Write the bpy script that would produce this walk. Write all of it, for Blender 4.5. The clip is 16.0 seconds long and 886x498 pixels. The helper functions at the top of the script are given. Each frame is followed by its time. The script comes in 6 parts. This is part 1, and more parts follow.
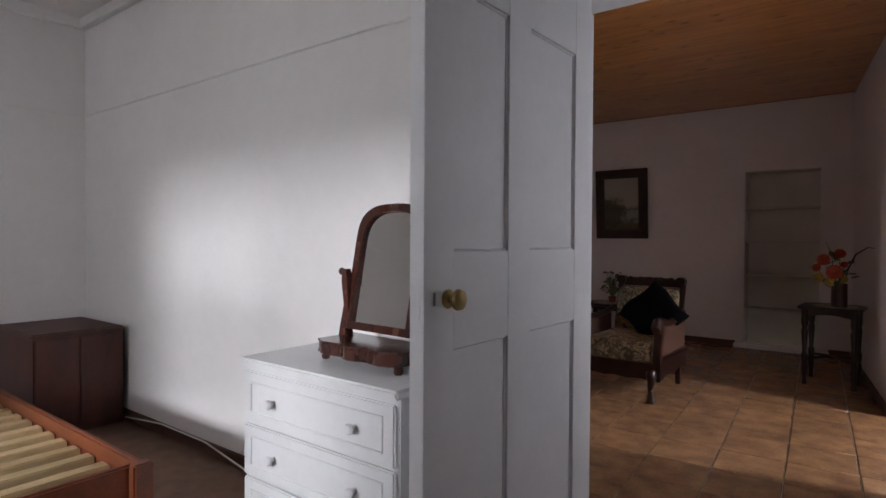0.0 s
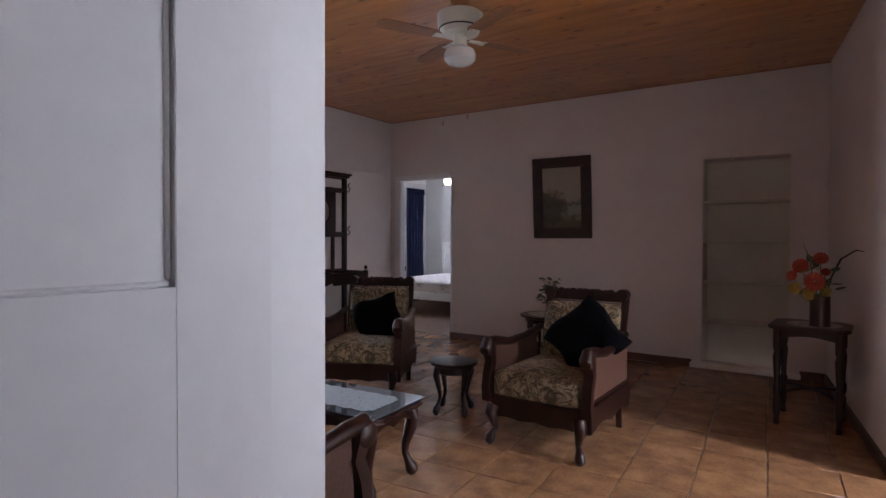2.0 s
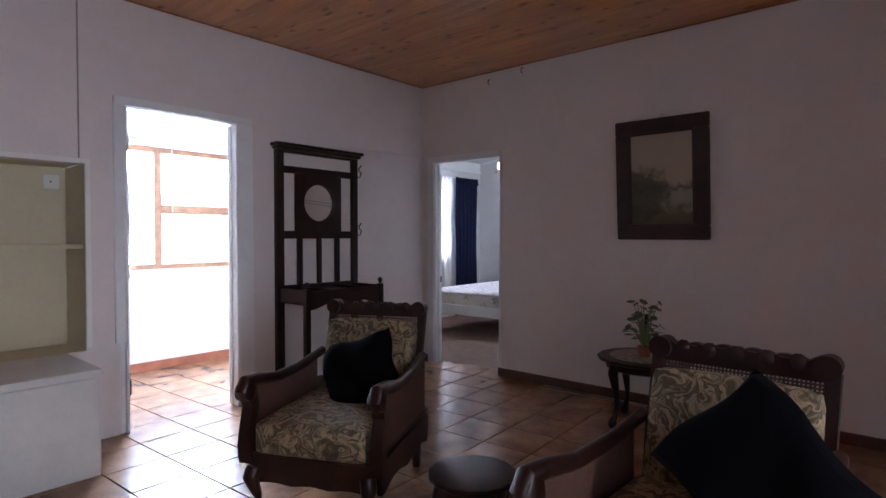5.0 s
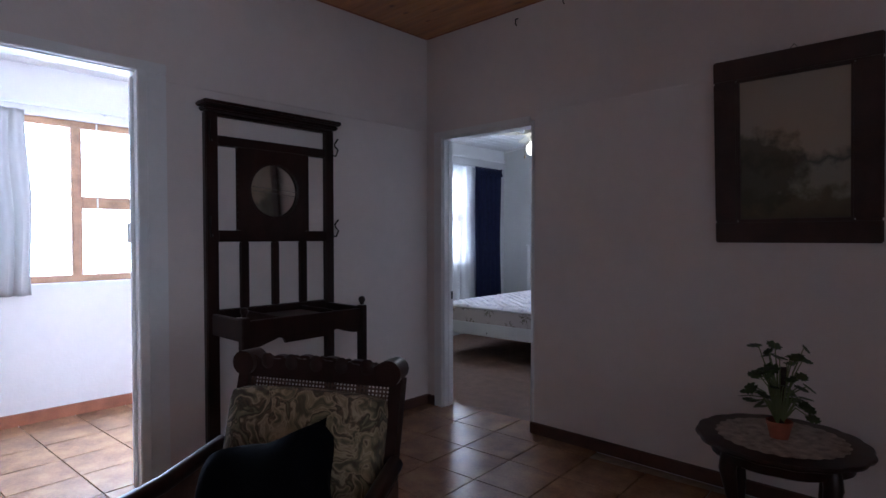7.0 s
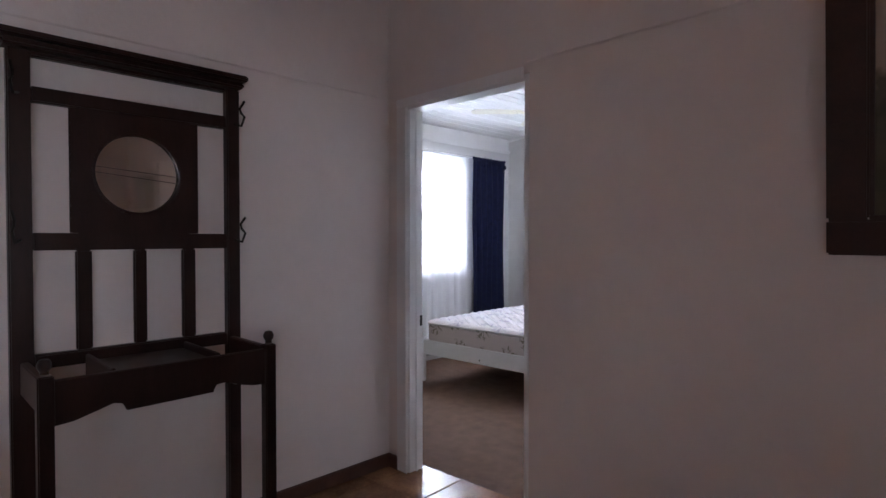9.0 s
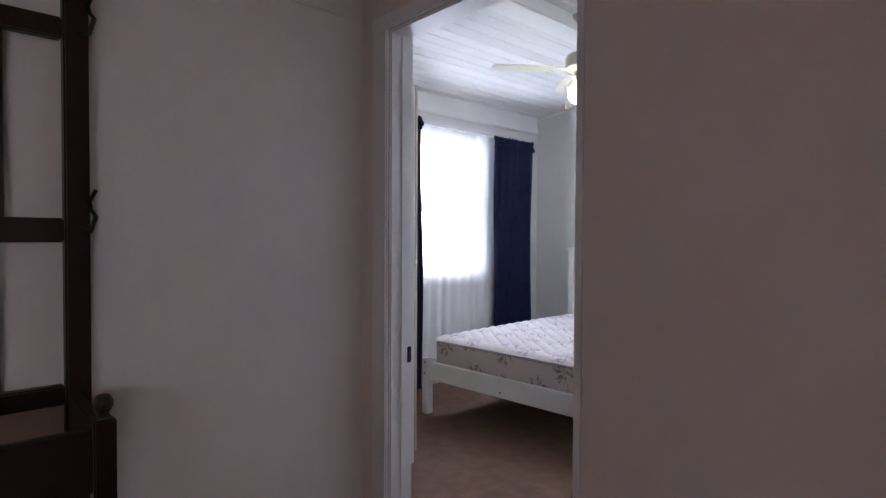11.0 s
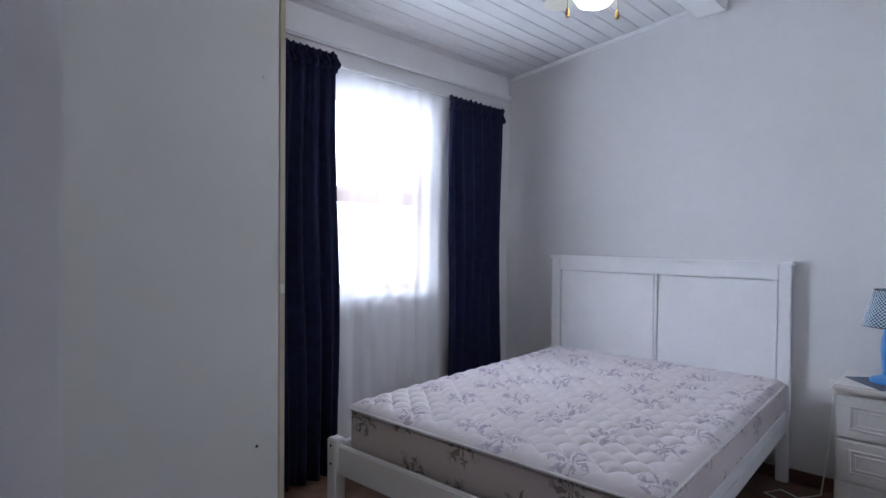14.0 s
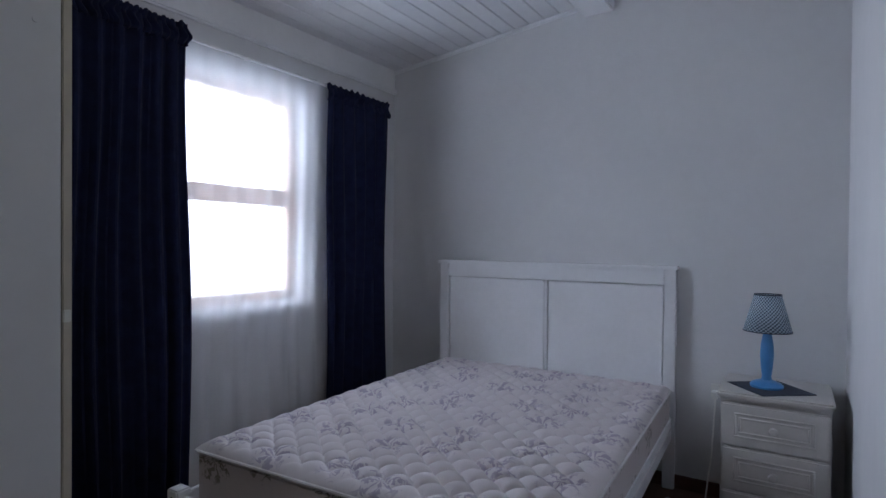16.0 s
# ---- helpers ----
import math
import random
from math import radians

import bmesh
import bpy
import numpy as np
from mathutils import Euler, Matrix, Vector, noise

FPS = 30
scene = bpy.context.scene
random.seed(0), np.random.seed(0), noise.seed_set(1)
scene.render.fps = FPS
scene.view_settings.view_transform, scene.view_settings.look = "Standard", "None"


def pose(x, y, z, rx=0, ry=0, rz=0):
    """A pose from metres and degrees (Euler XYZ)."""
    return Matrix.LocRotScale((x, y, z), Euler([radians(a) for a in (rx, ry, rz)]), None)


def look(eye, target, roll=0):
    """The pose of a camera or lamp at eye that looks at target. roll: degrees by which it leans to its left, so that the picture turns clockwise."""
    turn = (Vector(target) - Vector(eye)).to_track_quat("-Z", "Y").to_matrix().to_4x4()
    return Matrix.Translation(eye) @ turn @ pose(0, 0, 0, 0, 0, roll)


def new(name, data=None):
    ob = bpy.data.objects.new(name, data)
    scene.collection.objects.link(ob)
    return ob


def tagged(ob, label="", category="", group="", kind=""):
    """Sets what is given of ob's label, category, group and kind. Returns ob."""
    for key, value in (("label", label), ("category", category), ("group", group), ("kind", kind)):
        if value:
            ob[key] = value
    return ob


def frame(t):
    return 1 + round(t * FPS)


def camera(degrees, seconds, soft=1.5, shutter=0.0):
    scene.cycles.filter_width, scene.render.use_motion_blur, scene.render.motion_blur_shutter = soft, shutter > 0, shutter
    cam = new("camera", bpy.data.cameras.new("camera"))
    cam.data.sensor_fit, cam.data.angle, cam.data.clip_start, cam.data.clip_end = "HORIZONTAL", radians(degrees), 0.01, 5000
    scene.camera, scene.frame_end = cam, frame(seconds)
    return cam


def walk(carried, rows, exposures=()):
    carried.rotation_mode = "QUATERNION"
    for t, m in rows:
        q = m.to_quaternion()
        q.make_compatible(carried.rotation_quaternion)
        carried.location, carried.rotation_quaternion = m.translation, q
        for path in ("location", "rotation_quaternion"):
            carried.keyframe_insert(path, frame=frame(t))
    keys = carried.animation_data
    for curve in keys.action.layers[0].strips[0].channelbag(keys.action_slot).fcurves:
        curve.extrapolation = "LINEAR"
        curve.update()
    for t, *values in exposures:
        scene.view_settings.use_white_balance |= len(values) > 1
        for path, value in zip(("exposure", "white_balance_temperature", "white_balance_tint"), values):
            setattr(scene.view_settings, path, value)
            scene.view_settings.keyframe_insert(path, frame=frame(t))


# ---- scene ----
cam = camera(76.9, 16.0)

PATH = [
    (0, (0.667, -0.348, 1.241), (-0.532, 1.253, 1.207), 0.3),
    (0.5, (0.642, -0.007, 1.251), (-0.517, 1.622, 1.216), 0.4),
    (1, (0.603, 0.31, 1.246), (-0.532, 1.957, 1.21), 0.5),
    (1.5, (0.571, 0.623, 1.261), (-0.541, 2.284, 1.225), 0.2),
    (2, (0.462, 0.986, 1.261), (-0.636, 2.657, 1.223), 0.2),
    (2.5, (0.37, 1.266, 1.303), (-0.734, 2.932, 1.25), -0.2),
    (3, (0.251, 1.495, 1.296), (-0.866, 3.153, 1.246), -0.1),
    (3.5, (0.114, 1.791, 1.297), (-1.047, 3.419, 1.248), -0.1),
    (4, (-0.015, 2.091, 1.287), (-1.237, 3.674, 1.239), -0.1),
    (6.5, (-1.041, 3.6, 1.301), (-2.396, 5.07, 1.257), -0.0),
    (7, (-1.251, 3.873, 1.297), (-2.619, 5.331, 1.254), -0.1),
    (7.5, (-1.447, 4.122, 1.309), (-2.823, 5.572, 1.268), 0.0),
    (8, (-1.599, 4.388, 1.313), (-2.981, 5.833, 1.271), 0.1),
    (8.5, (-1.718, 4.644, 1.311), (-3.11, 6.08, 1.273), 0.1),
    (9, (-1.817, 4.898, 1.317), (-3.229, 6.314, 1.278), 0.0),
    (11.5, (-2.738, 5.943, 1.288), (-4.217, 7.288, 1.247), 0.5),
    (12, (-2.963, 6.180, 1.294), (-4.440, 7.528, 1.257), 0.9),
    (12.5, (-3.157, 6.413, 1.307), (-4.616, 7.781, 1.267), 0.6),
    (13, (-3.293, 6.633, 1.284), (-4.739, 8.014, 1.256), 0.5),
    (13.5, (-3.438, 6.797, 1.313), (-4.852, 8.211, 1.278), 0.5),
    (14, (-3.547, 6.935, 1.296), (-4.924, 8.385, 1.26), 0.5),
    (14.5, (-3.65, 7.089, 1.3), (-4.982, 8.581, 1.268), 0.5),
    (15, (-3.674, 7.179, 1.295), (-4.949, 8.72, 1.269), 0.4),
    (15.5, (-3.691, 7.209, 1.303), (-4.87, 8.824, 1.278), 0.5),
    (16, (-3.702, 7.214, 1.308), (-4.776, 8.901, 1.284), 0.5),
]
walk(cam, [(t, look(eye, target, roll)) for t, eye, target, roll in PATH],
     exposures=[(0, -0.45, 6450, 13), (1.0, -0.3, 6550, 16), (1.5, -0.15, 6450, 17), (2.5, 0.22, 6150, 18), (3.5, 0.55, 6150, 19), (4.2, 0.58, 6100, 18), (6.3, -0.45, 5450, 12), (7.2, -0.4, 5450, 13), (8, -0.08, 5700, 14),
                (8.5, 0.05, 5950, 13), (9, 0.25, 6100, 15), (11.5, 0.05, 6200, 16), (12.5, 0.0, 6000, 14), (13.5, -0.25, 6000, 16), (14.5, -0.75, 5900, 15), (15.5, -1.2, 5850, 15), (16, -1.4, 5850, 15)])

# ---- light ----
world = bpy.data.worlds.new("world")
scene.world = world
world.use_nodes = True
wt = world.node_tree
sky = wt.nodes.new("ShaderNodeTexSky")
sky.sky_type, sky.sun_disc, sky.sun_elevation, sky.sun_rotation = "NISHITA", False, radians(55), radians(150)
wt.links.new(sky.outputs[0], wt.nodes["Background"].inputs[0])
wt.nodes["Background"].inputs[1].default_value = 0.12


def area(name, m, w, h, watts, color=(1, 1, 1)):
    d = bpy.data.lights.new(name, "AREA")
    d.shape, d.size, d.size_y, d.energy, d.color = "RECTANGLE", w, h, watts, color
    ob = new(name, d)
    ob.matrix_world = m
    return ob


sun_data = bpy.data.lights.new("sun", "SUN")
sun_data.energy, sun_data.angle, sun_data.color = 2.0, radians(0.5), (1, 0.95, 0.88)
sun = new("sun", sun_data)
sun.matrix_world = look((0, 0, 20), (-6, 10.4, 3))

DAY = (0.79, 0.885, 1.0)
area("window_light", look((-6.42, 9.145, 1.56), (-4.42, 9.43, 1.36)), 0.8, 1.1, 135, DAY)       # second bedroom window
area("window_light", look((-6.3, 5.25, 1.57), (-3, 5.25, 0.9)), 1.3, 1.15, 345, (0.73, 0.845, 1.0))         # side room window
area("doorway_light", look((4.5, 3.9, 3.0), (-0.4, 4.3, 0.0)), 0.5, 0.6, 190, (1, 0.93, 0.88))      # low light through the passage end
area("window_light", look((1.2, 2.28, 1.55), (-2, 3.2, 1.2)), 0.95, 1.15, 16, (0.84, 0.91, 1.0))    # living room window
area("window_light", look((-1.45, -2.62, 1.6), (-1.6, 1.4, 1.5)), 1.4, 1.1, 33, (0.94, 0.96, 1.0))   # first bedroom window
area("daylight", look((-1.0, -8.3, 2.97), (-1.7, 1.41, 0.9)), 1.0, 0.8, 720, (0.92, 0.96, 1.0))   # bright sky low outside that window
bulb_data = bpy.data.lights.new("bulb_light", "POINT")
bulb_data.energy, bulb_data.color, bulb_data.shadow_soft_size = 4, (1, 0.9, 0.62), 0.05
bulb = new("bulb_light", bulb_data)
bulb.location = (-4.57, 8.81, 2.18)


# ---- materials ----
def material(name, base, rough=0.5, metal=0.0, vary=0.12, scale=6.0, bump=0.0, bump_scale=120.0, spec=0.5, stretch=(1, 1, 1),
             second=None, per=None, coat=0.0):
    """A surface with variation at two scales: broad patches and fine grain, and a fine relief."""
    m = bpy.data.materials.new(name)
    m.use_nodes = True
    n, l = m.node_tree.nodes, m.node_tree.links
    b = n["Principled BSDF"]
    co = n.new("ShaderNodeTexCoord")
    mp = n.new("ShaderNodeMapping")
    mp.inputs["Scale"].default_value = stretch
    l.new(co.outputs["Object"], mp.inputs[0])
    if per == "object":
        own, far = n.new("ShaderNodeObjectInfo"), n.new("ShaderNodeVectorMath")
        far.operation = "MULTIPLY_ADD"
        far.inputs[1].default_value = (37, 53, 71)
        l.new(own.outputs["Random"], far.inputs[0])
        l.new(co.outputs["Object"], far.inputs[2])
        l.new(far.outputs[0], mp.inputs[0])
    broad = n.new("ShaderNodeTexNoise")
    broad.inputs["Scale"].default_value, broad.inputs["Detail"].default_value = scale, 4
    fine = n.new("ShaderNodeTexNoise")
    fine.inputs["Scale"].default_value, fine.inputs["Detail"].default_value = scale * 9, 3
    l.new(mp.outputs[0], broad.inputs[0])
    l.new(mp.outputs[0], fine.inputs[0])
    add = n.new("ShaderNodeMath")
    add.operation = "MULTIPLY_ADD"
    add.inputs[1].default_value = 0.4
    l.new(fine.outputs[0], add.inputs[0])
    l.new(broad.outputs[0], add.inputs[2])
    ramp = n.new("ShaderNodeValToRGB")
    ramp.color_ramp.elements[0].position, ramp.color_ramp.elements[1].position = 0.45, 0.95
    low = second or tuple(c * (1 - 2 * vary) for c in base)
    high = base if second else tuple(min(1, c * (1 + vary)) for c in base)
    ramp.color_ramp.elements[0].color, ramp.color_ramp.elements[1].color = (*low, 1), (*high, 1)
    l.new(add.outputs[0], ramp.inputs[0])
    out = ramp.outputs[0]
    if per:
        src = n.new("ShaderNodeObjectInfo") if per == "object" else n.new("ShaderNodeNewGeometry")
        hsv = n.new("ShaderNodeHueSaturation")
        mr = n.new("ShaderNodeMapRange")
        mr.inputs["To Min"].default_value, mr.inputs["To Max"].default_value = 0.92, 1.07
        l.new(src.outputs["Random" if per == "object" else "Random Per Island"], mr.inputs["Value"])
        l.new(mr.outputs[0], hsv.inputs["Value"])
        l.new(out, hsv.inputs["Color"])
        out = hsv.outputs[0]
    l.new(out, b.inputs["Base Color"])
    rr = n.new("ShaderNodeMapRange")
    rr.inputs["To Min"].default_value, rr.inputs["To Max"].default_value = max(0.02, rough - 0.03), min(1, rough + 0.05)
    l.new(broad.outputs[0], rr.inputs["Value"])
    l.new(rr.outputs[0], b.inputs["Roughness"])
    b.inputs["Metallic"].default_value = metal
    b.inputs["Specular IOR Level"].default_value = spec
    b.inputs["Coat Weight"].default_value = coat
    b.inputs["Coat Roughness"].default_value = 0.12
    if bump:
        bn = n.new("ShaderNodeTexNoise")
        bn.inputs["Scale"].default_value, bn.inputs["Detail"].default_value = bump_scale, 3
        l.new(mp.outputs[0], bn.inputs[0])
        bp = n.new("ShaderNodeBump")
        bp.inputs["Strength"].default_value, bp.inputs["Distance"].default_value = bump, 0.004
        l.new(bn.outputs[0], bp.inputs["Height"])
        l.new(bp.outputs[0], b.inputs["Normal"])
    return m


def nodes_of(m):
    return m.node_tree.nodes, m.node_tree.links, m.node_tree.nodes["Principled BSDF"]


def pine(name, base, dark, knots=True, rough=0.25, coat=0.5):
    """Varnished boards that run along x: grain, knots, a tone of its own for each board."""
    m = bpy.data.materials.new(name)
    m.use_nodes = True
    n, l, b = nodes_of(m)
    co, geo = n.new("ShaderNodeTexCoord"), n.new("ShaderNodeNewGeometry")
    off = n.new("ShaderNodeVectorMath")
    off.operation = "MULTIPLY_ADD"
    off.inputs[1].default_value = (7.3, 3.1, 1.7)
    l.new(geo.outputs["Random Per Island"], off.inputs[0])
    l.new(co.outputs["Object"], off.inputs[2])
    mp = n.new("ShaderNodeMapping")
    mp.inputs["Scale"].default_value = (1.0, 7.5, 7.5)
    l.new(off.outputs[0], mp.inputs[0])
    grain = n.new("ShaderNodeTexNoise")
    grain.inputs["Scale"].default_value, grain.inputs["Detail"].default_value, grain.inputs["Distortion"].default_value = 1.5, 5, 1.2
    l.new(mp.outputs[0], grain.inputs[0])
    ramp = n.new("ShaderNodeValToRGB")
    ramp.color_ramp.elements[0].position, ramp.color_ramp.elements[1].position = 0.28, 0.70
    ramp.color_ramp.elements[0].color, ramp.color_ramp.elements[1].color = (*dark, 1), (*base, 1)
    l.new(grain.outputs[0], ramp.inputs[0])
    out = ramp.outputs[0]
    if knots:
        mk = n.new("ShaderNodeMapping")
        mk.inputs["Scale"].default_value = (4.6, 8.5, 8.5)
        bend, swirl = n.new("ShaderNodeTexNoise"), n.new("ShaderNodeVectorMath")
        bend.inputs["Scale"].default_value, bend.inputs["Detail"].default_value = 9, 3
        swirl.operation = "MULTIPLY_ADD"
        swirl.inputs[1].default_value = (0.16, 0.035, 0)
        l.new(off.outputs[0], bend.inputs[0])
        l.new(bend.outputs["Color"], swirl.inputs[0])
        l.new(off.outputs[0], swirl.inputs[2])
        l.new(swirl.outputs[0], mk.inputs[0])
        vo = n.new("ShaderNodeTexVoronoi")
        vo.voronoi_dimensions = "2D"
        vo.inputs["Scale"].default_value = 1.0
        l.new(mk.outputs[0], vo.inputs[0])
        kr = n.new("ShaderNodeValToRGB")
        kr.color_ramp.elements[0].position, kr.color_ramp.elements[1].position = 0.04, 0.22
        kr.color_ramp.elements[0].color, kr.color_ramp.elements[1].color = (0.27, 0.135, 0.085, 1), (1, 1, 1, 1)
        rare, some, far = n.new("ShaderNodeSeparateColor"), n.new("ShaderNodeMath"), n.new("ShaderNodeMath")
        some.operation, far.operation = "LESS_THAN", "ADD"
        some.inputs[1].default_value = 0.72
        l.new(vo.outputs["Color"], rare.inputs[0])
        l.new(rare.outputs[0], some.inputs[0])
        l.new(vo.outputs["Distance"], far.inputs[0])
        l.new(some.outputs[0], far.inputs[1])
        l.new(far.outputs[0], kr.inputs[0])
        mix = n.new("ShaderNodeMix")
        mix.data_type, mix.blend_type = "RGBA", "MULTIPLY"
        mix.inputs[0].default_value = 0.85
        l.new(out, mix.inputs[6])
        l.new(kr.outputs[0], mix.inputs[7])
        out = mix.outputs[2]
    hsv, mr = n.new("ShaderNodeHueSaturation"), n.new("ShaderNodeMapRange")
    mr.inputs["To Min"].default_value, mr.inputs["To Max"].default_value = 0.92, 1.07
    l.new(geo.outputs["Random Per Island"], mr.inputs["Value"])
    l.new(mr.outputs[0], hsv.inputs["Value"])
    l.new(out, hsv.inputs["Color"])
    l.new(hsv.outputs[0], b.inputs["Base Color"])
    b.inputs["Roughness"].default_value = rough
    b.inputs["Coat Weight"].default_value = coat
    b.inputs["Coat Roughness"].default_value = 0.09
    return m


def floral(name):
    """Worn tapestry: beige flowers and olive leaves on a brown ground."""
    m = bpy.data.materials.new(name)
    m.use_nodes = True
    n, l, b = nodes_of(m)
    co, wob = n.new("ShaderNodeTexCoord"), n.new("ShaderNodeTexNoise")
    wob.inputs["Scale"].default_value = 9
    l.new(co.outputs["Object"], wob.inputs[0])
    mix = n.new("ShaderNodeVectorMath")
    mix.operation = "MULTIPLY_ADD"
    mix.inputs[1].default_value = (0.19, 0.19, 0.19)
    l.new(wob.outputs["Color"], mix.inputs[0])
    l.new(co.outputs["Object"], mix.inputs[2])
    vo = n.new("ShaderNodeTexNoise")
    vo.inputs["Scale"].default_value, vo.inputs["Detail"].default_value, vo.inputs["Distortion"].default_value = 11, 4, 1.3
    l.new(mix.outputs[0], vo.inputs[0])
    ramp = n.new("ShaderNodeValToRGB")
    e = ramp.color_ramp.elements
    e[0].position, e[0].color = 0.30, (0.06, 0.035, 0.02, 1)
    e[1].position, e[1].color = 0.72, (0.30, 0.215, 0.125, 1)
    for p, c in ((0.40, (0.10, 0.085, 0.045, 1)), (0.46, (0.25, 0.18, 0.10, 1)), (0.50, (0.36, 0.27, 0.17, 1)), (0.54, (0.13, 0.085, 0.045, 1)), (0.58, (0.05, 0.035, 0.02, 1)), (0.63, (0.15, 0.13, 0.07, 1))):
        x = e.new(p)
        x.color = c
    l.new(vo.outputs[0], ramp.inputs[0])
    l.new(ramp.outputs[0], b.inputs["Base Color"])
    b.inputs["Roughness"].default_value = 0.9
    b.inputs["Sheen Weight"].default_value = 0.05
    wv = n.new("ShaderNodeTexNoise")
    wv.inputs["Scale"].default_value = 420
    l.new(co.outputs["Object"], wv.inputs[0])
    bp = n.new("ShaderNodeBump")
    bp.inputs["Strength"].default_value, bp.inputs["Distance"].default_value = 0.5, 0.002
    l.new(wv.outputs[0], bp.inputs["Height"])
    l.new(bp.outputs[0], b.inputs["Normal"])
    return m


def ticking(name, side=False):
    """Mattress cover: off-white with scattered grey-mauve flower sprigs."""
    m = bpy.data.materials.new(name)
    m.use_nodes = True
    n, l, b = nodes_of(m)
    co, wob = n.new("ShaderNodeTexCoord"), n.new("ShaderNodeTexNoise")
    vo = n.new("ShaderNodeTexVoronoi")
    vo.inputs["Scale"].default_value, vo.inputs["Randomness"].default_value = 4.1, 0.5
    place = co.outputs["Object"]
    if side:
        parts_, along, flat_ = n.new("ShaderNodeSeparateXYZ"), n.new("ShaderNodeMath"), n.new("ShaderNodeCombineXYZ")
        l.new(place, parts_.inputs[0])
        l.new(parts_.outputs["X"], along.inputs[0])
        l.new(parts_.outputs["Y"], along.inputs[1])
        l.new(along.outputs[0], flat_.inputs["X"])
        l.new(parts_.outputs["Z"], flat_.inputs["Y"])
        place = flat_.outputs[0]
    l.new(place, vo.inputs[0])
    vo.voronoi_dimensions = "2D"
    off, sep, ang = n.new("ShaderNodeVectorMath"), n.new("ShaderNodeSeparateXYZ"), n.new("ShaderNodeMath")
    off.operation, ang.operation = "SUBTRACT", "ARCTAN2"
    l.new(place, off.inputs[0])
    l.new(vo.outputs["Position"], off.inputs[1])
    l.new(off.outputs[0], sep.inputs[0])
    l.new(sep.outputs["Y"], ang.inputs[0])
    l.new(sep.outputs["X"], ang.inputs[1])
    wob.inputs["Scale"].default_value, wob.inputs["Detail"].default_value, wob.inputs["Distortion"].default_value = 26, 3, 1.6
    l.new(co.outputs["Object"], wob.inputs[0])

    def calc(op, p, q, add=0.0):
        k = n.new("ShaderNodeMath")
        k.operation = op
        for i, v in enumerate((p, q, add)):
            if isinstance(v, (int, float)):
                k.inputs[i].default_value = v
            else:
                l.new(v, k.inputs[i])
        return k.outputs[0]

    turn = calc("MULTIPLY_ADD", ang.outputs[0], 7.0, calc("MULTIPLY_ADD", wob.outputs[0], 13.0, calc("MULTIPLY", vo.outputs["Distance"], 16.0)))
    thr, near = n.new("ShaderNodeMapRange"), n.new("ShaderNodeMapRange")
    thr.inputs["From Min"].default_value, thr.inputs["From Max"].default_value = 0.05, 0.45
    l.new(calc("SINE", turn, 0.0), thr.inputs["Value"])
    near.inputs["From Min"].default_value, near.inputs["From Max"].default_value = 0.50, 0.62
    near.inputs["To Min"].default_value, near.inputs["To Max"].default_value = 1, 0
    l.new(calc("MULTIPLY_ADD", wob.outputs[0], 0.5, vo.outputs["Distance"]), near.inputs["Value"])
    mul = n.new("ShaderNodeMath")
    mul.operation = "MULTIPLY"
    l.new(near.outputs[0], mul.inputs[0])
    l.new(thr.outputs[0], mul.inputs[1])
    mx = n.new("ShaderNodeMix")
    mx.data_type = "RGBA"
    mx.inputs[6].default_value, mx.inputs[7].default_value = (0.60, 0.548, 0.56, 1), (0.36, 0.315, 0.385, 1)
    l.new(mul.outputs[0], mx.inputs[0])
    l.new(mx.outputs[2], b.inputs["Base Color"])
    b.inputs["Roughness"].default_value, b.inputs["Sheen Weight"].default_value = 0.7, 0.2
    return m


def glass(name, rough=0.0):
    m = bpy.data.materials.new(name)
    m.use_nodes = True
    b = m.node_tree.nodes["Principled BSDF"]
    b.inputs["Transmission Weight"].default_value, b.inputs["Roughness"].default_value, b.inputs["IOR"].default_value = 1, rough, 1.45
    return m


def sheer(name, clear, color, share=0.6):
    """Thin cloth: part open weave, part thread that scatters forwards and, by share, back."""
    m = bpy.data.materials.new(name)
    m.use_nodes = True
    n, l = m.node_tree.nodes, m.node_tree.links
    tr, tl, df = n.new("ShaderNodeBsdfTransparent"), n.new("ShaderNodeBsdfTranslucent"), n.new("ShaderNodeBsdfDiffuse")
    tl.inputs[0].default_value = df.inputs[0].default_value = (*color, 1)
    a, c = n.new("ShaderNodeMixShader"), n.new("ShaderNodeMixShader")
    co, wv = n.new("ShaderNodeTexCoord"), n.new("ShaderNodeTexNoise")
    wv.inputs["Scale"].default_value = 260
    l.new(co.outputs["Object"], wv.inputs[0])
    mr = n.new("ShaderNodeMapRange")
    mr.inputs["To Min"].default_value, mr.inputs["To Max"].default_value = clear - 0.04, clear + 0.04
    l.new(wv.outputs[0], mr.inputs["Value"])
    a.inputs[0].default_value = share
    l.new(tl.outputs[0], a.inputs[1])
    l.new(df.outputs[0], a.inputs[2])
    l.new(mr.outputs[0], c.inputs[0])
    l.new(a.outputs[0], c.inputs[1])
    l.new(tr.outputs[0], c.inputs[2])
    l.new(c.outputs[0], n["Material Output"].inputs[0])
    return m


def glow(name, color, strength):
    m = bpy.data.materials.new(name)
    m.use_nodes = True
    b = m.node_tree.nodes["Principled BSDF"]
    b.inputs["Base Color"].default_value = (*color, 1)
    b.inputs["Emission Color"].default_value = (*color, 1)
    b.inputs["Emission Strength"].default_value = strength
    return m


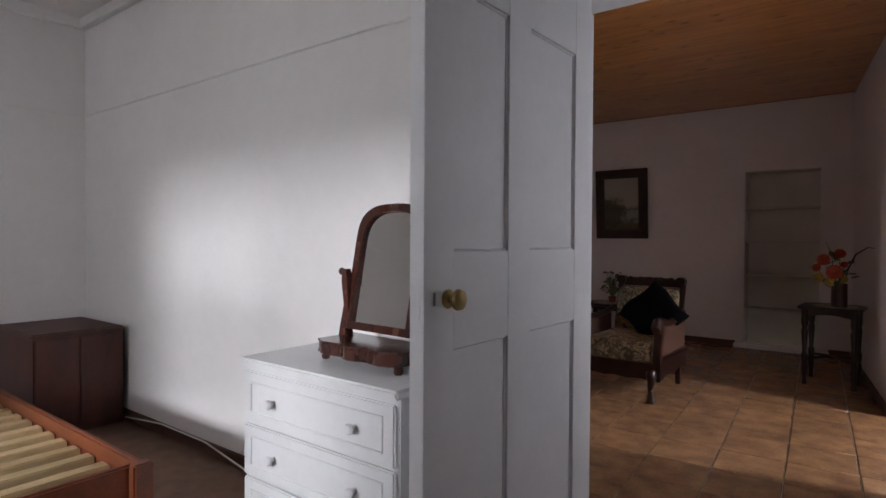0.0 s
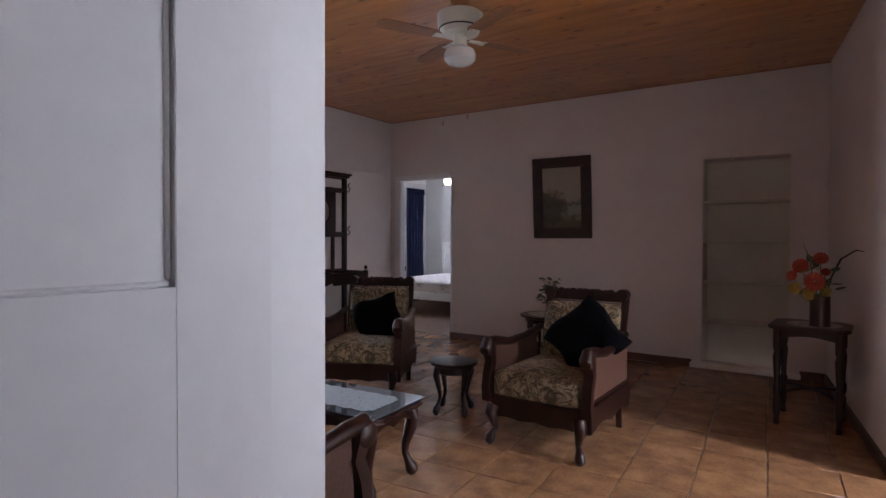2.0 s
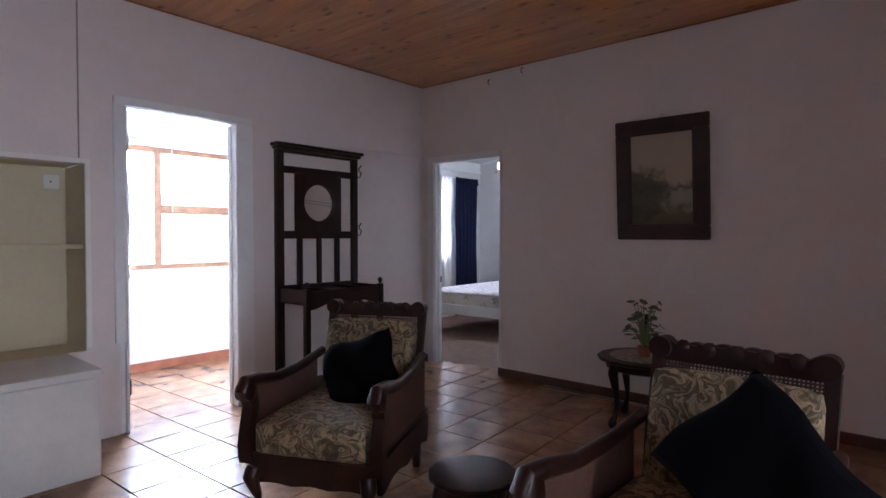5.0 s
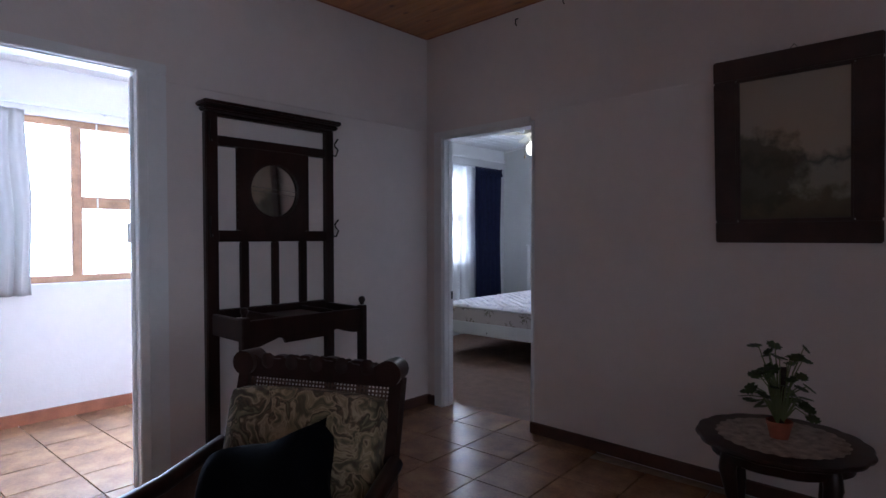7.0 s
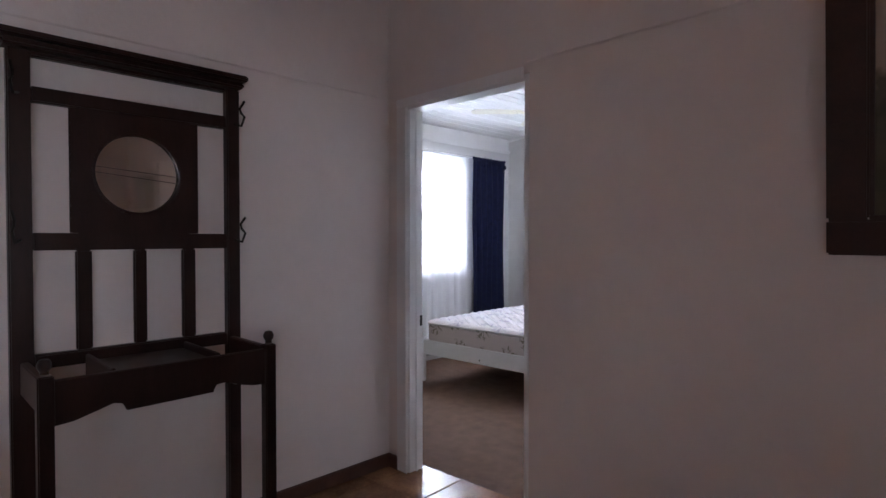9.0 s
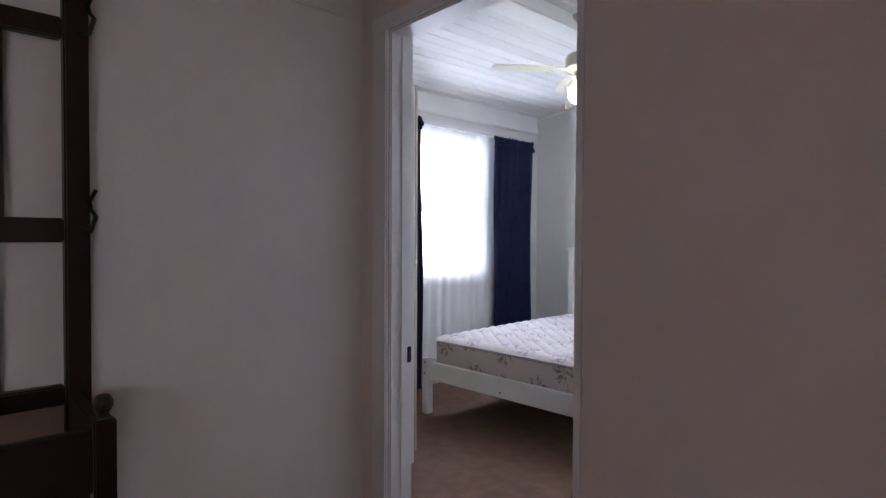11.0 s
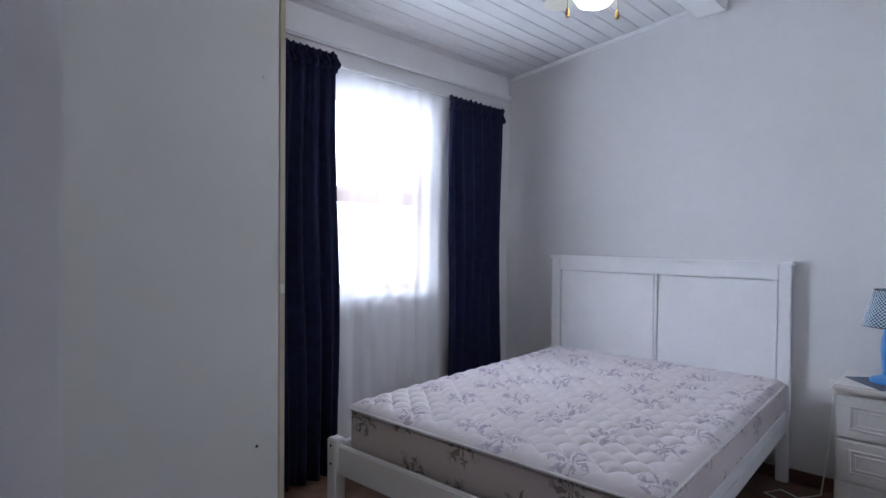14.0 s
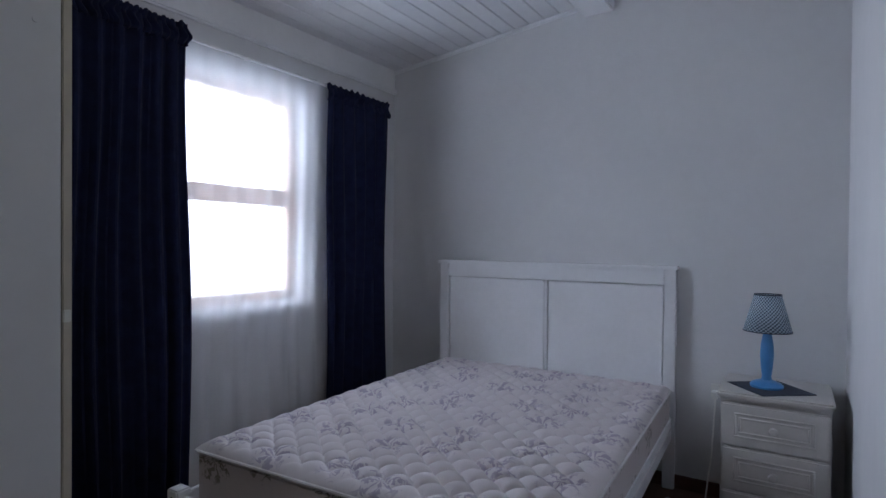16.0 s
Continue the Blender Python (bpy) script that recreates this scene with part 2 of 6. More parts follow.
def gingham(name, a, c, scale):
    m = material(name, a, 0.9)
    n, l, b = nodes_of(m)
    co, ch = n.new("ShaderNodeTexCoord"), n.new("ShaderNodeTexChecker")
    ch.inputs["Scale"].default_value = scale
    ch.inputs[1].default_value, ch.inputs[2].default_value = (*a, 1), (*c, 1)
    sep, ang, comb = n.new("ShaderNodeSeparateXYZ"), n.new("ShaderNodeMath"), n.new("ShaderNodeCombineXYZ")
    ang.operation = "ARCTAN2"
    l.new(co.outputs["Object"], sep.inputs[0])
    l.new(sep.outputs["Y"], ang.inputs[0])
    l.new(sep.outputs["X"], ang.inputs[1])
    k = n.new("ShaderNodeMath")
    k.operation = "MULTIPLY"
    k.inputs[1].default_value = 0.08
    l.new(ang.outputs[0], k.inputs[0])
    l.new(k.outputs[0], comb.inputs["X"])
    l.new(sep.outputs["Z"], comb.inputs["Y"])
    l.new(comb.outputs[0], ch.inputs[0])
    l.new(ch.outputs[0], b.inputs["Base Color"])
    return m


def canvas(name):
    """Faded oil landscape: hazy sky, pale water, dark trees at one side."""
    m = bpy.data.materials.new(name)
    m.use_nodes = True
    n, l, b = nodes_of(m)
    co, sep = n.new("ShaderNodeTexCoord"), n.new("ShaderNodeSeparateXYZ")
    l.new(co.outputs["Object"], sep.inputs[0])
    ns = n.new("ShaderNodeTexNoise")
    ns.inputs["Scale"].default_value, ns.inputs["Detail"].default_value = 13, 7
    l.new(co.outputs["Object"], ns.inputs[0])
    add = n.new("ShaderNodeMath")
    add.operation = "MULTIPLY_ADD"
    add.inputs[1].default_value = 0.26
    l.new(ns.outputs[0], add.inputs[0])
    l.new(sep.outputs["Z"], add.inputs[2])
    mr = n.new("ShaderNodeMapRange")
    mr.inputs["From Min"].default_value, mr.inputs["From Max"].default_value = 0.20, 0.95
    l.new(add.outputs[0], mr.inputs["Value"])
    ramp = n.new("ShaderNodeValToRGB")
    e = ramp.color_ramp.elements
    e[0].position, e[0].color = 0.0, (0.06, 0.05, 0.03, 1)
    e[1].position, e[1].color = 1.0, (0.34, 0.29, 0.235, 1)
    for p, c in ((0.2, (0.11, 0.09, 0.05, 1)), (0.27, (0.25, 0.235, 0.18, 1)), (0.36, (0.26, 0.25, 0.2, 1)), (0.42, (0.09, 0.09, 0.08, 1)), (0.5, (0.37, 0.31, 0.24, 1))):
        x = e.new(p)
        x.color = c
    l.new(mr.outputs[0], ramp.inputs[0])
    d = n.new("ShaderNodeVectorMath")
    d.operation = "DISTANCE"
    d.inputs[1].default_value = (-0.15, 0, 0.34)
    l.new(co.outputs["Object"], d.inputs[0])
    a2 = n.new("ShaderNodeMath")
    a2.operation = "MULTIPLY_ADD"
    a2.inputs[1].default_value = 0.26
    l.new(ns.outputs[0], a2.inputs[0])
    l.new(d.outputs["Value"], a2.inputs[2])
    tr = n.new("ShaderNodeMapRange")
    tr.inputs["From Min"].default_value, tr.inputs["From Max"].default_value = 0.29, 0.35
    tr.inputs["To Min"].default_value, tr.inputs["To Max"].default_value = 0.85, 0
    l.new(a2.outputs[0], tr.inputs["Value"])
    mx = n.new("ShaderNodeMix")
    mx.data_type = "RGBA"
    mx.inputs[7].default_value = (0.05, 0.045, 0.025, 1)
    l.new(tr.outputs[0], mx.inputs[0])
    l.new(ramp.outputs[0], mx.inputs[6])
    l.new(mx.outputs[2], b.inputs["Base Color"])
    b.inputs["Roughness"].default_value = 0.45
    return m


ROSE = material("rose white paint", (0.735, 0.672, 0.655), 0.7, vary=0.035, scale=1.3, bump=0.3, bump_scale=38)
PAINT = material("wall paint", (0.80, 0.775, 0.765), 0.75, vary=0.025, scale=1.6, bump=0.25, bump_scale=45)
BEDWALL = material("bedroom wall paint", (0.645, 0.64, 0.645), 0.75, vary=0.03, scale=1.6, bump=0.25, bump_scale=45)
GLOSS = material("white enamel", (0.78, 0.78, 0.79), 0.38, vary=0.03, scale=4, bump=0.08, bump_scale=30)
AGEDPAINT = material("aged white paint", (0.60, 0.575, 0.545), 0.45, vary=0.05, scale=5, bump=0.08, bump_scale=30)
SHELFGREY = material("grey cream paint", (0.70, 0.64, 0.56), 0.7, vary=0.05, scale=3)
CREAM = material("cream board", (0.60, 0.53, 0.36), 0.6, vary=0.04, scale=3)
MELAMINE = material("white melamine", (0.74, 0.74, 0.72), 0.4, vary=0.02, scale=3)
BOARDWHITE = material("painted boards", (0.72, 0.72, 0.735), 0.5, vary=0.03, scale=4, per="island")
PINEBOARD = pine("varnished pine", (0.63, 0.275, 0.085), (0.42, 0.165, 0.048), rough=0.3, coat=0.45)
MAHOGANY = material("dark polished wood", (0.024, 0.0075, 0.0055), 0.36, vary=0.3, scale=14, stretch=(1, 1, 0.2), spec=0.35, coat=0.15)
TRUNKWOOD = material("chest wood", (0.075, 0.021, 0.013), 0.45, vary=0.25, scale=9, stretch=(1, 1, 0.3))
SLATWOOD = material("pale pine", (0.62, 0.45, 0.24), 0.6, vary=0.15, scale=9, stretch=(1, 0.2, 1), per="object")
SKIRT = material("brown skirting", (0.10, 0.04, 0.025), 0.45, vary=0.2, scale=10)
SKIRTGREY = material("grey joint", (0.3, 0.27, 0.26), 0.8)
SKIRTRED = material("red skirting", (0.34, 0.12, 0.06), 0.45, vary=0.15, scale=10)
WINWOOD = material("window wood", (0.37, 0.20, 0.105), 0.45, vary=0.2, scale=12)
TILE = material("glazed clay tile", (0.385, 0.215, 0.108), 0.23, vary=0.2, scale=7, bump=0.015, bump_scale=9, per="object", second=(0.185, 0.092, 0.052), spec=0.65)
GROUT = material("grout", (0.30, 0.22, 0.16), 0.9, vary=0.2, scale=20)
CARPET = material("brown carpet", (0.165, 0.092, 0.06), 0.97, vary=0.15, scale=12, bump=1.0, bump_scale=260)
FLORAL = floral("floral tapestry")
NAVY = material("navy cloth", (0.009, 0.012, 0.040), 0.9, spec=0.2, vary=0.2, scale=18, bump=0.3, bump_scale=200)
BLACKVELVET = material("blue black velvet", (0.003, 0.003, 0.0045), 0.95, vary=0.2, scale=10, spec=0.06)
CANE = material("woven cane", (0.095, 0.042, 0.027), 0.6, vary=0.2, scale=60, bump=0.8, bump_scale=220)
TICK = ticking("mattress cover")
LACE = material("lace", (0.50, 0.46, 0.41), 0.9, vary=0.3, scale=22, bump=0.6, bump_scale=240)
GLASS = glass("clear glass")
OPAL = glow("lit opal glass", (1, 0.93, 0.72), 9)
OPALOFF = material("opal glass", (0.75, 0.75, 0.72), 0.2, vary=0.02)
MIRROR = material("mirror", (0.86, 0.87, 0.85), 0.02, metal=1.0, vary=0.01)
BRASS = material("brass", (0.24, 0.175, 0.075), 0.3, metal=1.0, vary=0.15, scale=20)
IRON = material("dark iron", (0.03, 0.028, 0.026), 0.45, metal=0.8)
SHEER = sheer("sheer voile", 0.56, (0.96, 0.97, 0.985), 0.72)
PALECURTAIN = sheer("pale curtain", 0.05, (0.40, 0.385, 0.375), 0.75)
LEAF = material("leaf", (0.065, 0.11, 0.04), 0.5, vary=0.3, scale=20, per="object")
BLADEWOOD = material("blade wood", (0.33, 0.15, 0.06), 0.4, vary=0.2, scale=8, stretch=(0.3, 1, 1))
STALK = material("pale stalk", (0.16, 0.20, 0.08), 0.5, vary=0.15, scale=30)
RED = material("red petals", (0.40, 0.055, 0.025), 0.7, vary=0.25, scale=40)
YELLOW = material("yellow petals", (0.42, 0.28, 0.06), 0.7, vary=0.25, scale=40)
CLAY = material("clay pot", (0.28, 0.085, 0.05), 0.7, vary=0.15, scale=20)
VASE = material("brown glaze", (0.045, 0.02, 0.016), 0.3, vary=0.2, scale=12)
BLUE = material("blue paint", (0.07, 0.24, 0.52), 0.35, vary=0.06, scale=12)
GINGHAM = gingham("blue check cloth", (0.5, 0.6, 0.68), (0.035, 0.06, 0.10), 130)
MAT = material("slate cloth", (0.06, 0.07, 0.10), 0.9, vary=0.15, scale=60)
CAST = material("cream enamel", (0.72, 0.70, 0.60), 0.35, vary=0.03)
PLASTIC = material("white plastic", (0.72, 0.71, 0.68), 0.4, vary=0.02)
EARTH = material("ground", (0.30, 0.27, 0.22), 0.95, vary=0.2, scale=0.8)
CANVAS = canvas("faded landscape")


# ---- mesh helpers ----
def thing(name, label, category, x=0, y=0, z=0, rz=0, group="", kind=""):
    ob = new(name)
    ob.empty_display_size = 0.1
    ob.matrix_world = pose(x, y, z, 0, 0, rz)
    return tagged(ob, label, category, group, kind)


def finish(name, bm, m, flat=False):
    bmesh.ops.recalc_face_normals(bm, faces=bm.faces)
    me = bpy.data.meshes.new(name)
    bm.to_mesh(me)
    bm.free()
    me.materials.append(m)
    if not flat:
        me.polygons.foreach_set("use_smooth", [True] * len(me.polygons))
        me.set_sharp_from_angle(angle=radians(38))
    return me


def part(name, bm, m, parent, label="", flat=False):
    ob = new(name, finish(name, bm, m, flat))
    ob.parent = parent
    return tagged(ob, label)


def single(name, bm, m, label="", category="", x=0, y=0, z=0, rz=0, group="", kind=""):
    ob = new(name, finish(name, bm, m))
    ob.matrix_world = pose(x, y, z, 0, 0, rz)
    return tagged(ob, label, category, group, kind)


def bx(a, b, bevel=0.0, bm=None, seg=2):
    """A box from corner a to corner b with rounded edges."""
    bm = bm or bmesh.new()
    vs = bmesh.ops.create_cube(bm, size=1)["verts"]
    for v in vs:
        v.co = Vector([a[i] if v.co[i] < 0 else b[i] for i in range(3)])
    if bevel:
        es = list({e for v in vs for e in v.link_edges})
        bmesh.ops.bevel(bm, geom=es, offset=bevel, segments=seg, affect="EDGES", clamp_overlap=True)
    return bm


def lathe(profile, seg=24, bm=None, c=(0, 0), wave=None):
    """A turned shape from (radius, z) pairs. wave: (count, depth) of a scalloped rim."""
    bm = bm or bmesh.new()
    rings = []
    for r, z in profile:
        ring = []
        for i in range(seg):
            a = 2 * math.pi * i / seg
            k = 1 + (wave[1] * abs(math.sin(a * wave[0] / 2)) if wave else 0)
            ring.append(bm.verts.new((c[0] + r * k * math.cos(a), c[1] + r * k * math.sin(a), z)))
        rings.append(ring)
    for p, q in zip(rings, rings[1:]):
        for i in range(seg):
            j = (i + 1) % seg
            bm.faces.new((p[i], p[j], q[j], q[i]))
    bm.faces.new(rings[0][::-1])
    bm.faces.new(rings[-1])
    return bm


def tube(points, radii, seg=8, bm=None, square=False):
    """A round or square bar along the points, with its radius at each of them."""
    bm = bm or bmesh.new()
    pts = [Vector(p) for p in points]
    radii = radii if isinstance(radii, (list, tuple)) else [radii] * len(pts)
    up = None
    rings = []
    for i, p in enumerate(pts):
        d = (pts[min(i + 1, len(pts) - 1)] - pts[max(i - 1, 0)]).normalized()
        if up is None:
            up = Vector((0, 0, 1)) if abs(d.z) < 0.9 else Vector((0, 1, 0))
        s = d.cross(up).normalized()
        up = s.cross(d).normalized()
        n = 4 if square else seg
        o = math.pi / 4 if square else 0
        k = 1.414 if square else 1
        rings.append([bm.verts.new(p + (s * math.cos(o + 2 * math.pi * j / n) + up * math.sin(o + 2 * math.pi * j / n)) * radii[i] * k) for j in range(n)])
    for a, b in zip(rings, rings[1:]):
        for j in range(len(a)):
            k = (j + 1) % len(a)
            bm.faces.new((a[j], a[k], b[k], b[j]))
    bm.faces.new(rings[0][::-1])
    bm.faces.new(rings[-1])
    return bm


def plate(outline, depth, plane="xz", at=0.0, bevel=0.0, bm=None):
    """A cut-out board: the outline in two axes, given a thickness along the third from at."""
    bm = bm or bmesh.new()
    put = {"xz": lambda u, v, w: (u, w, v), "yz": lambda u, v, w: (w, u, v), "xy": lambda u, v, w: (u, v, w)}[plane]
    a = [bm.verts.new(put(u, v, at)) for u, v in outline]
    b = [bm.verts.new(put(u, v, at + depth)) for u, v in outline]
    fa, fb = bm.faces.new(a), bm.faces.new(b[::-1])
    for i in range(len(a)):
        j = (i + 1) % len(a)
        bm.faces.new((a[i], b[i], b[j], a[j]))
    if bevel:
        bmesh.ops.bevel(bm, geom=list({*fa.edges, *fb.edges}), offset=bevel, segments=2, affect="EDGES", clamp_overlap=True)
    return bm


def pillow(w, d, h, puff=0.5, n=10, bm=None):
    """A stuffed cushion, w by d, h thick in the middle."""
    bm = bm or bmesh.new()
    top, low = {}, {}
    for i in range(n + 1):
        for j in range(n + 1):
            u, v = 2 * i / n - 1, 2 * j / n - 1
            f = max(0.0, (1 - u ** 4) * (1 - v ** 4)) ** puff
            pin = 1 - 0.06 * (1 - abs(u)) * abs(v) - 0.06 * (1 - abs(v)) * abs(u)
            p = (u * w / 2 * pin, v * d / 2 * pin)
            top[i, j] = bm.verts.new((*p, h / 2 * f + 0.002))
            low[i, j] = top[i, j] if f == 0 else bm.verts.new((*p, -h / 2 * f))
    for i in range(n):
        for j in range(n):
            bm.faces.new((top[i, j], top[i + 1, j], top[i + 1, j + 1], top[i, j + 1]))
            q = [low[i, j], low[i, j + 1], low[i + 1, j + 1], low[i + 1, j]]
            bm.faces.new(q)
    return bm


def wall(name, axis, at, thick, span, top, holes=(), low=-0.02, m=None):
    """A wall along an axis ('x' or 'y') from span[0] to span[1], its face at 'at', with rectangular openings (from, to, sill, head)."""
    us = sorted({span[0], span[1], *(h[0] for h in holes), *(h[1] for h in holes)})
    vs = sorted({low, top, *(max(low, h[2]) for h in holes), *(h[3] for h in holes)})
    us, vs = [u for u in us if span[0] <= u <= span[1]], [v for v in vs if low <= v <= top]

    def solid(i, k):
        if not (0 <= i < len(us) - 1 and 0 <= k < len(vs) - 1):
            return False
        u, v = (us[i] + us[i + 1]) / 2, (vs[k] + vs[k + 1]) / 2
        return not any(h[0] < u < h[1] and h[2] < v < h[3] for h in holes)

    bm = bmesh.new()
    cache = {}

    def vert(u, v, w):
        key = (round(u, 4), round(v, 4), w)
        if key not in cache:
            d = at + w * thick
            cache[key] = bm.verts.new((u, d, v) if axis == "x" else (d, u, v))
        return cache[key]

    for i in range(len(us) - 1):
        for k in range(len(vs) - 1):
            if not solid(i, k):
                continue
            a, b, c, d = us[i], us[i + 1], vs[k], vs[k + 1]
            for w in (0, 1):
                bm.faces.new([vert(a, c, w), vert(b, c, w), vert(b, d, w), vert(a, d, w)])
            for di, dk, p, q in ((-1, 0, (a, c), (a, d)), (1, 0, (b, c), (b, d)), (0, -1, (a, c), (b, c)), (0, 1, (a, d), (b, d))):
                if not solid(i + di, k + dk):
                    bm.faces.new([vert(*p, 0), vert(*q, 0), vert(*q, 1), vert(*p, 1)])
    return tagged(new(name, finish(name, bm, m or PAINT, True)), kind="structure")


def trim(name, a, b, m, bevel=0.004):
    return tagged(new(name, finish(name, bx(a, b, bevel), m)), kind="structure")


# ---- structure ----
NY, WX, SY, CEIL = 6.955, -4.31, 1.54, 2.822           # living room: north, west and south faces, ceiling
ground = bmesh.new()
bmesh.ops.create_grid(ground, x_segments=2, y_segments=2, size=600)
tagged(single("ground", ground, EARTH, z=-0.35), kind="structure")

wall("wall_north", "x", NY, 0.11, (-6.4, 1.0), 3.0, [(-4.168, -3.319, -0.1, 2.062), (-0.414, 0.31, 0.06, 2.04)], m=ROSE)
wall("wall_west", "y", WX, -0.12, (1.41, NY), 3.0, [(4.068, 4.912, -0.1, 2.162), (1.95, 3.88, 0.575, 1.74)], m=ROSE)
wall("wall_south", "x", 1.41, 0.13, (-4.43, 1.9), 3.0, [(-0.122, 0.813, -0.1, 2.062)])
east = wall("wall_east", "y", 0, 0.14, (-2.3, 0.01), 3.0, m=ROSE)
east.matrix_world = pose(0.60, NY, 0, 0, 0, 6.1)
wall("wall_passage_north", "x", 4.70, 0.1, (0.83, 2.6), 3.0)
wall("wall_passage_head", "y", 0.84, 0.14, (1.54, 4.70), 3.0, [(3.15, 4.70, -0.1, 2.2), (1.8, 2.75, 0.95, 2.1)], m=ROSE)
# carried on unseen beyond x 2.6, added to keep doorway_light out of window_4
wall("wall_passage_south", "x", 3.05, 0.1, (0.98, 4.3), 3.0)
wall("wall_passage_end", "y", 2.5, 0.1, (3.15, 4.70), 3.0, [(3.3, 4.5, -0.1, 2.1)])
wall("wall_niche_back", "x", 7.26, 0.03, (-0.5, 0.4), 2.2, m=SHELFGREY)
wall("wall_niche_side", "y", -0.44, 0.024, (7.065, 7.26), 2.2, m=SHELFGREY)
wall("wall_niche_side_2", "y", 0.312, 0.024, (7.065, 7.26), 2.2, m=SHELFGREY)
trim("niche_top", (-0.44, 7.066, 2.045), (0.336, 7.26, 2.07), ROSE)
# second bedroom
BX, BN, BE, BS = -6.17, 10.42, -3.52, 7.065
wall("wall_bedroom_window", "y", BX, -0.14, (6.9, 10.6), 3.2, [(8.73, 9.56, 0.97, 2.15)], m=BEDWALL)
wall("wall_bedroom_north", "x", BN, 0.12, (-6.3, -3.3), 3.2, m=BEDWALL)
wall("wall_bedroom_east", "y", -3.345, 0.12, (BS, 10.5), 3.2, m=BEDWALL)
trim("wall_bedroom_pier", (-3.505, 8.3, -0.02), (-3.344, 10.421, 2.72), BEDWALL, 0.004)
# side room
wall("wall_side_window", "y", -6.0, -0.14, (2.9, 6.95), 3.0, [(4.42, 5.86, 0.97, 2.16)])
wall("wall_side_south", "x", 2.9, 0.1, (-6.1, -4.43), 3.0)
# first bedroom
wall("wall_front_west", "y", -4.02, -0.12, (-2.7, 1.41), 3.0)
wall("wall_front_south", "x", -2.45, -0.12, (-4.1, 1.9), 3.0, [(-2.2, -0.7, 1.0, 2.15)])
wall("wall_front_east", "y", 1.75, 0.12, (-2.6, 1.41), 3.0)

trim("floor_front", (-4.1, -2.6, -0.06), (1.9, 1.475, -0.004), CARPET, 0)
trim("floor_bedroom", (-6.3, 7.02, -0.06), (-3.3, 10.5, -0.004), CARPET, 0)
trim("ceiling_front", (-4.1, -2.6, 2.86), (1.9, 1.42, 2.9), PAINT, 0)
trim("ceiling_side", (-6.1, 2.9, 2.5), (-4.43, 6.95, 2.55), PAINT, 0)
trim("ceiling_passage", (0.84, 1.5, 2.72), (2.6, 4.8, 2.78), PAINT, 0)


def board_ceiling(name, x0, x1, y0, y1, width, m, along="x", z=0.0, groove=0.006):
    """Tongue and groove boards side by side in one mesh, with open V joints between."""
    bm = bmesh.new()
    lo, hi = (y0, y1) if along == "x" else (x0, x1)
    k = 0
    while lo + k * width < hi:
        a, b = lo + k * width, min(hi, lo + (k + 1) * width)
        prof = [(a, groove * 1.6), (a + groove, 0), (b - groove, 0), (b, groove * 1.6), (b, 0.02), (a, 0.02)]
        if along == "x":
            plate([(p, z + q) for p, q in prof], x1 - x0, "yz", x0, bm=bm)
        else:
            plate([(p, z + q) for p, q in prof], y1 - y0, "xz", y0, bm=bm)
        k += 1
    return tagged(new(name, finish(name, bm, m, True)), kind="structure")


board_ceiling("ceiling", WX - 0.02, 0.99, SY - 0.03, NY + 0.02, 0.1, PINEBOARD, z=CEIL, groove=0.002)
slope = board_ceiling("ceiling_bedroom", 0, 1.62, 0, 3.5, 0.098, BOARDWHITE, along="y")
slope.matrix_world = Matrix.Translation((BX - 0.02, BS - 0.06, 2.53)) @ Matrix.Rotation(radians(-6.8), 4, "Y")
flat_part = board_ceiling("ceiling_bedroom_flat", -4.62, -3.3, BS - 0.06, BN + 0.02, 0.098, BOARDWHITE, along="y", z=2.715)
# beam where the slope meets the level part, and a cove along the walls
trim("beam", (-4.78, BS, 2.63), (-4.60, BN, 2.73), GLOSS, 0.008)
for nm, a, b in (("cornice", (BX, BS, 2.36), (BX + 0.035, BN, 2.40)), ("cornice", (BX, BS, 2.40), (BX + 0.008, BN, 2.55))):
    trim(nm, a, b, GLOSS, 0.01)
rail_bm = plate([(BX, 2.50), (-4.78, 2.67), (-4.78, 2.70), (BX, 2.53)], -0.016, "xz", BN, 0.006)
tagged(single("cornice_bedroom", rail_bm, GLOSS), kind="structure")

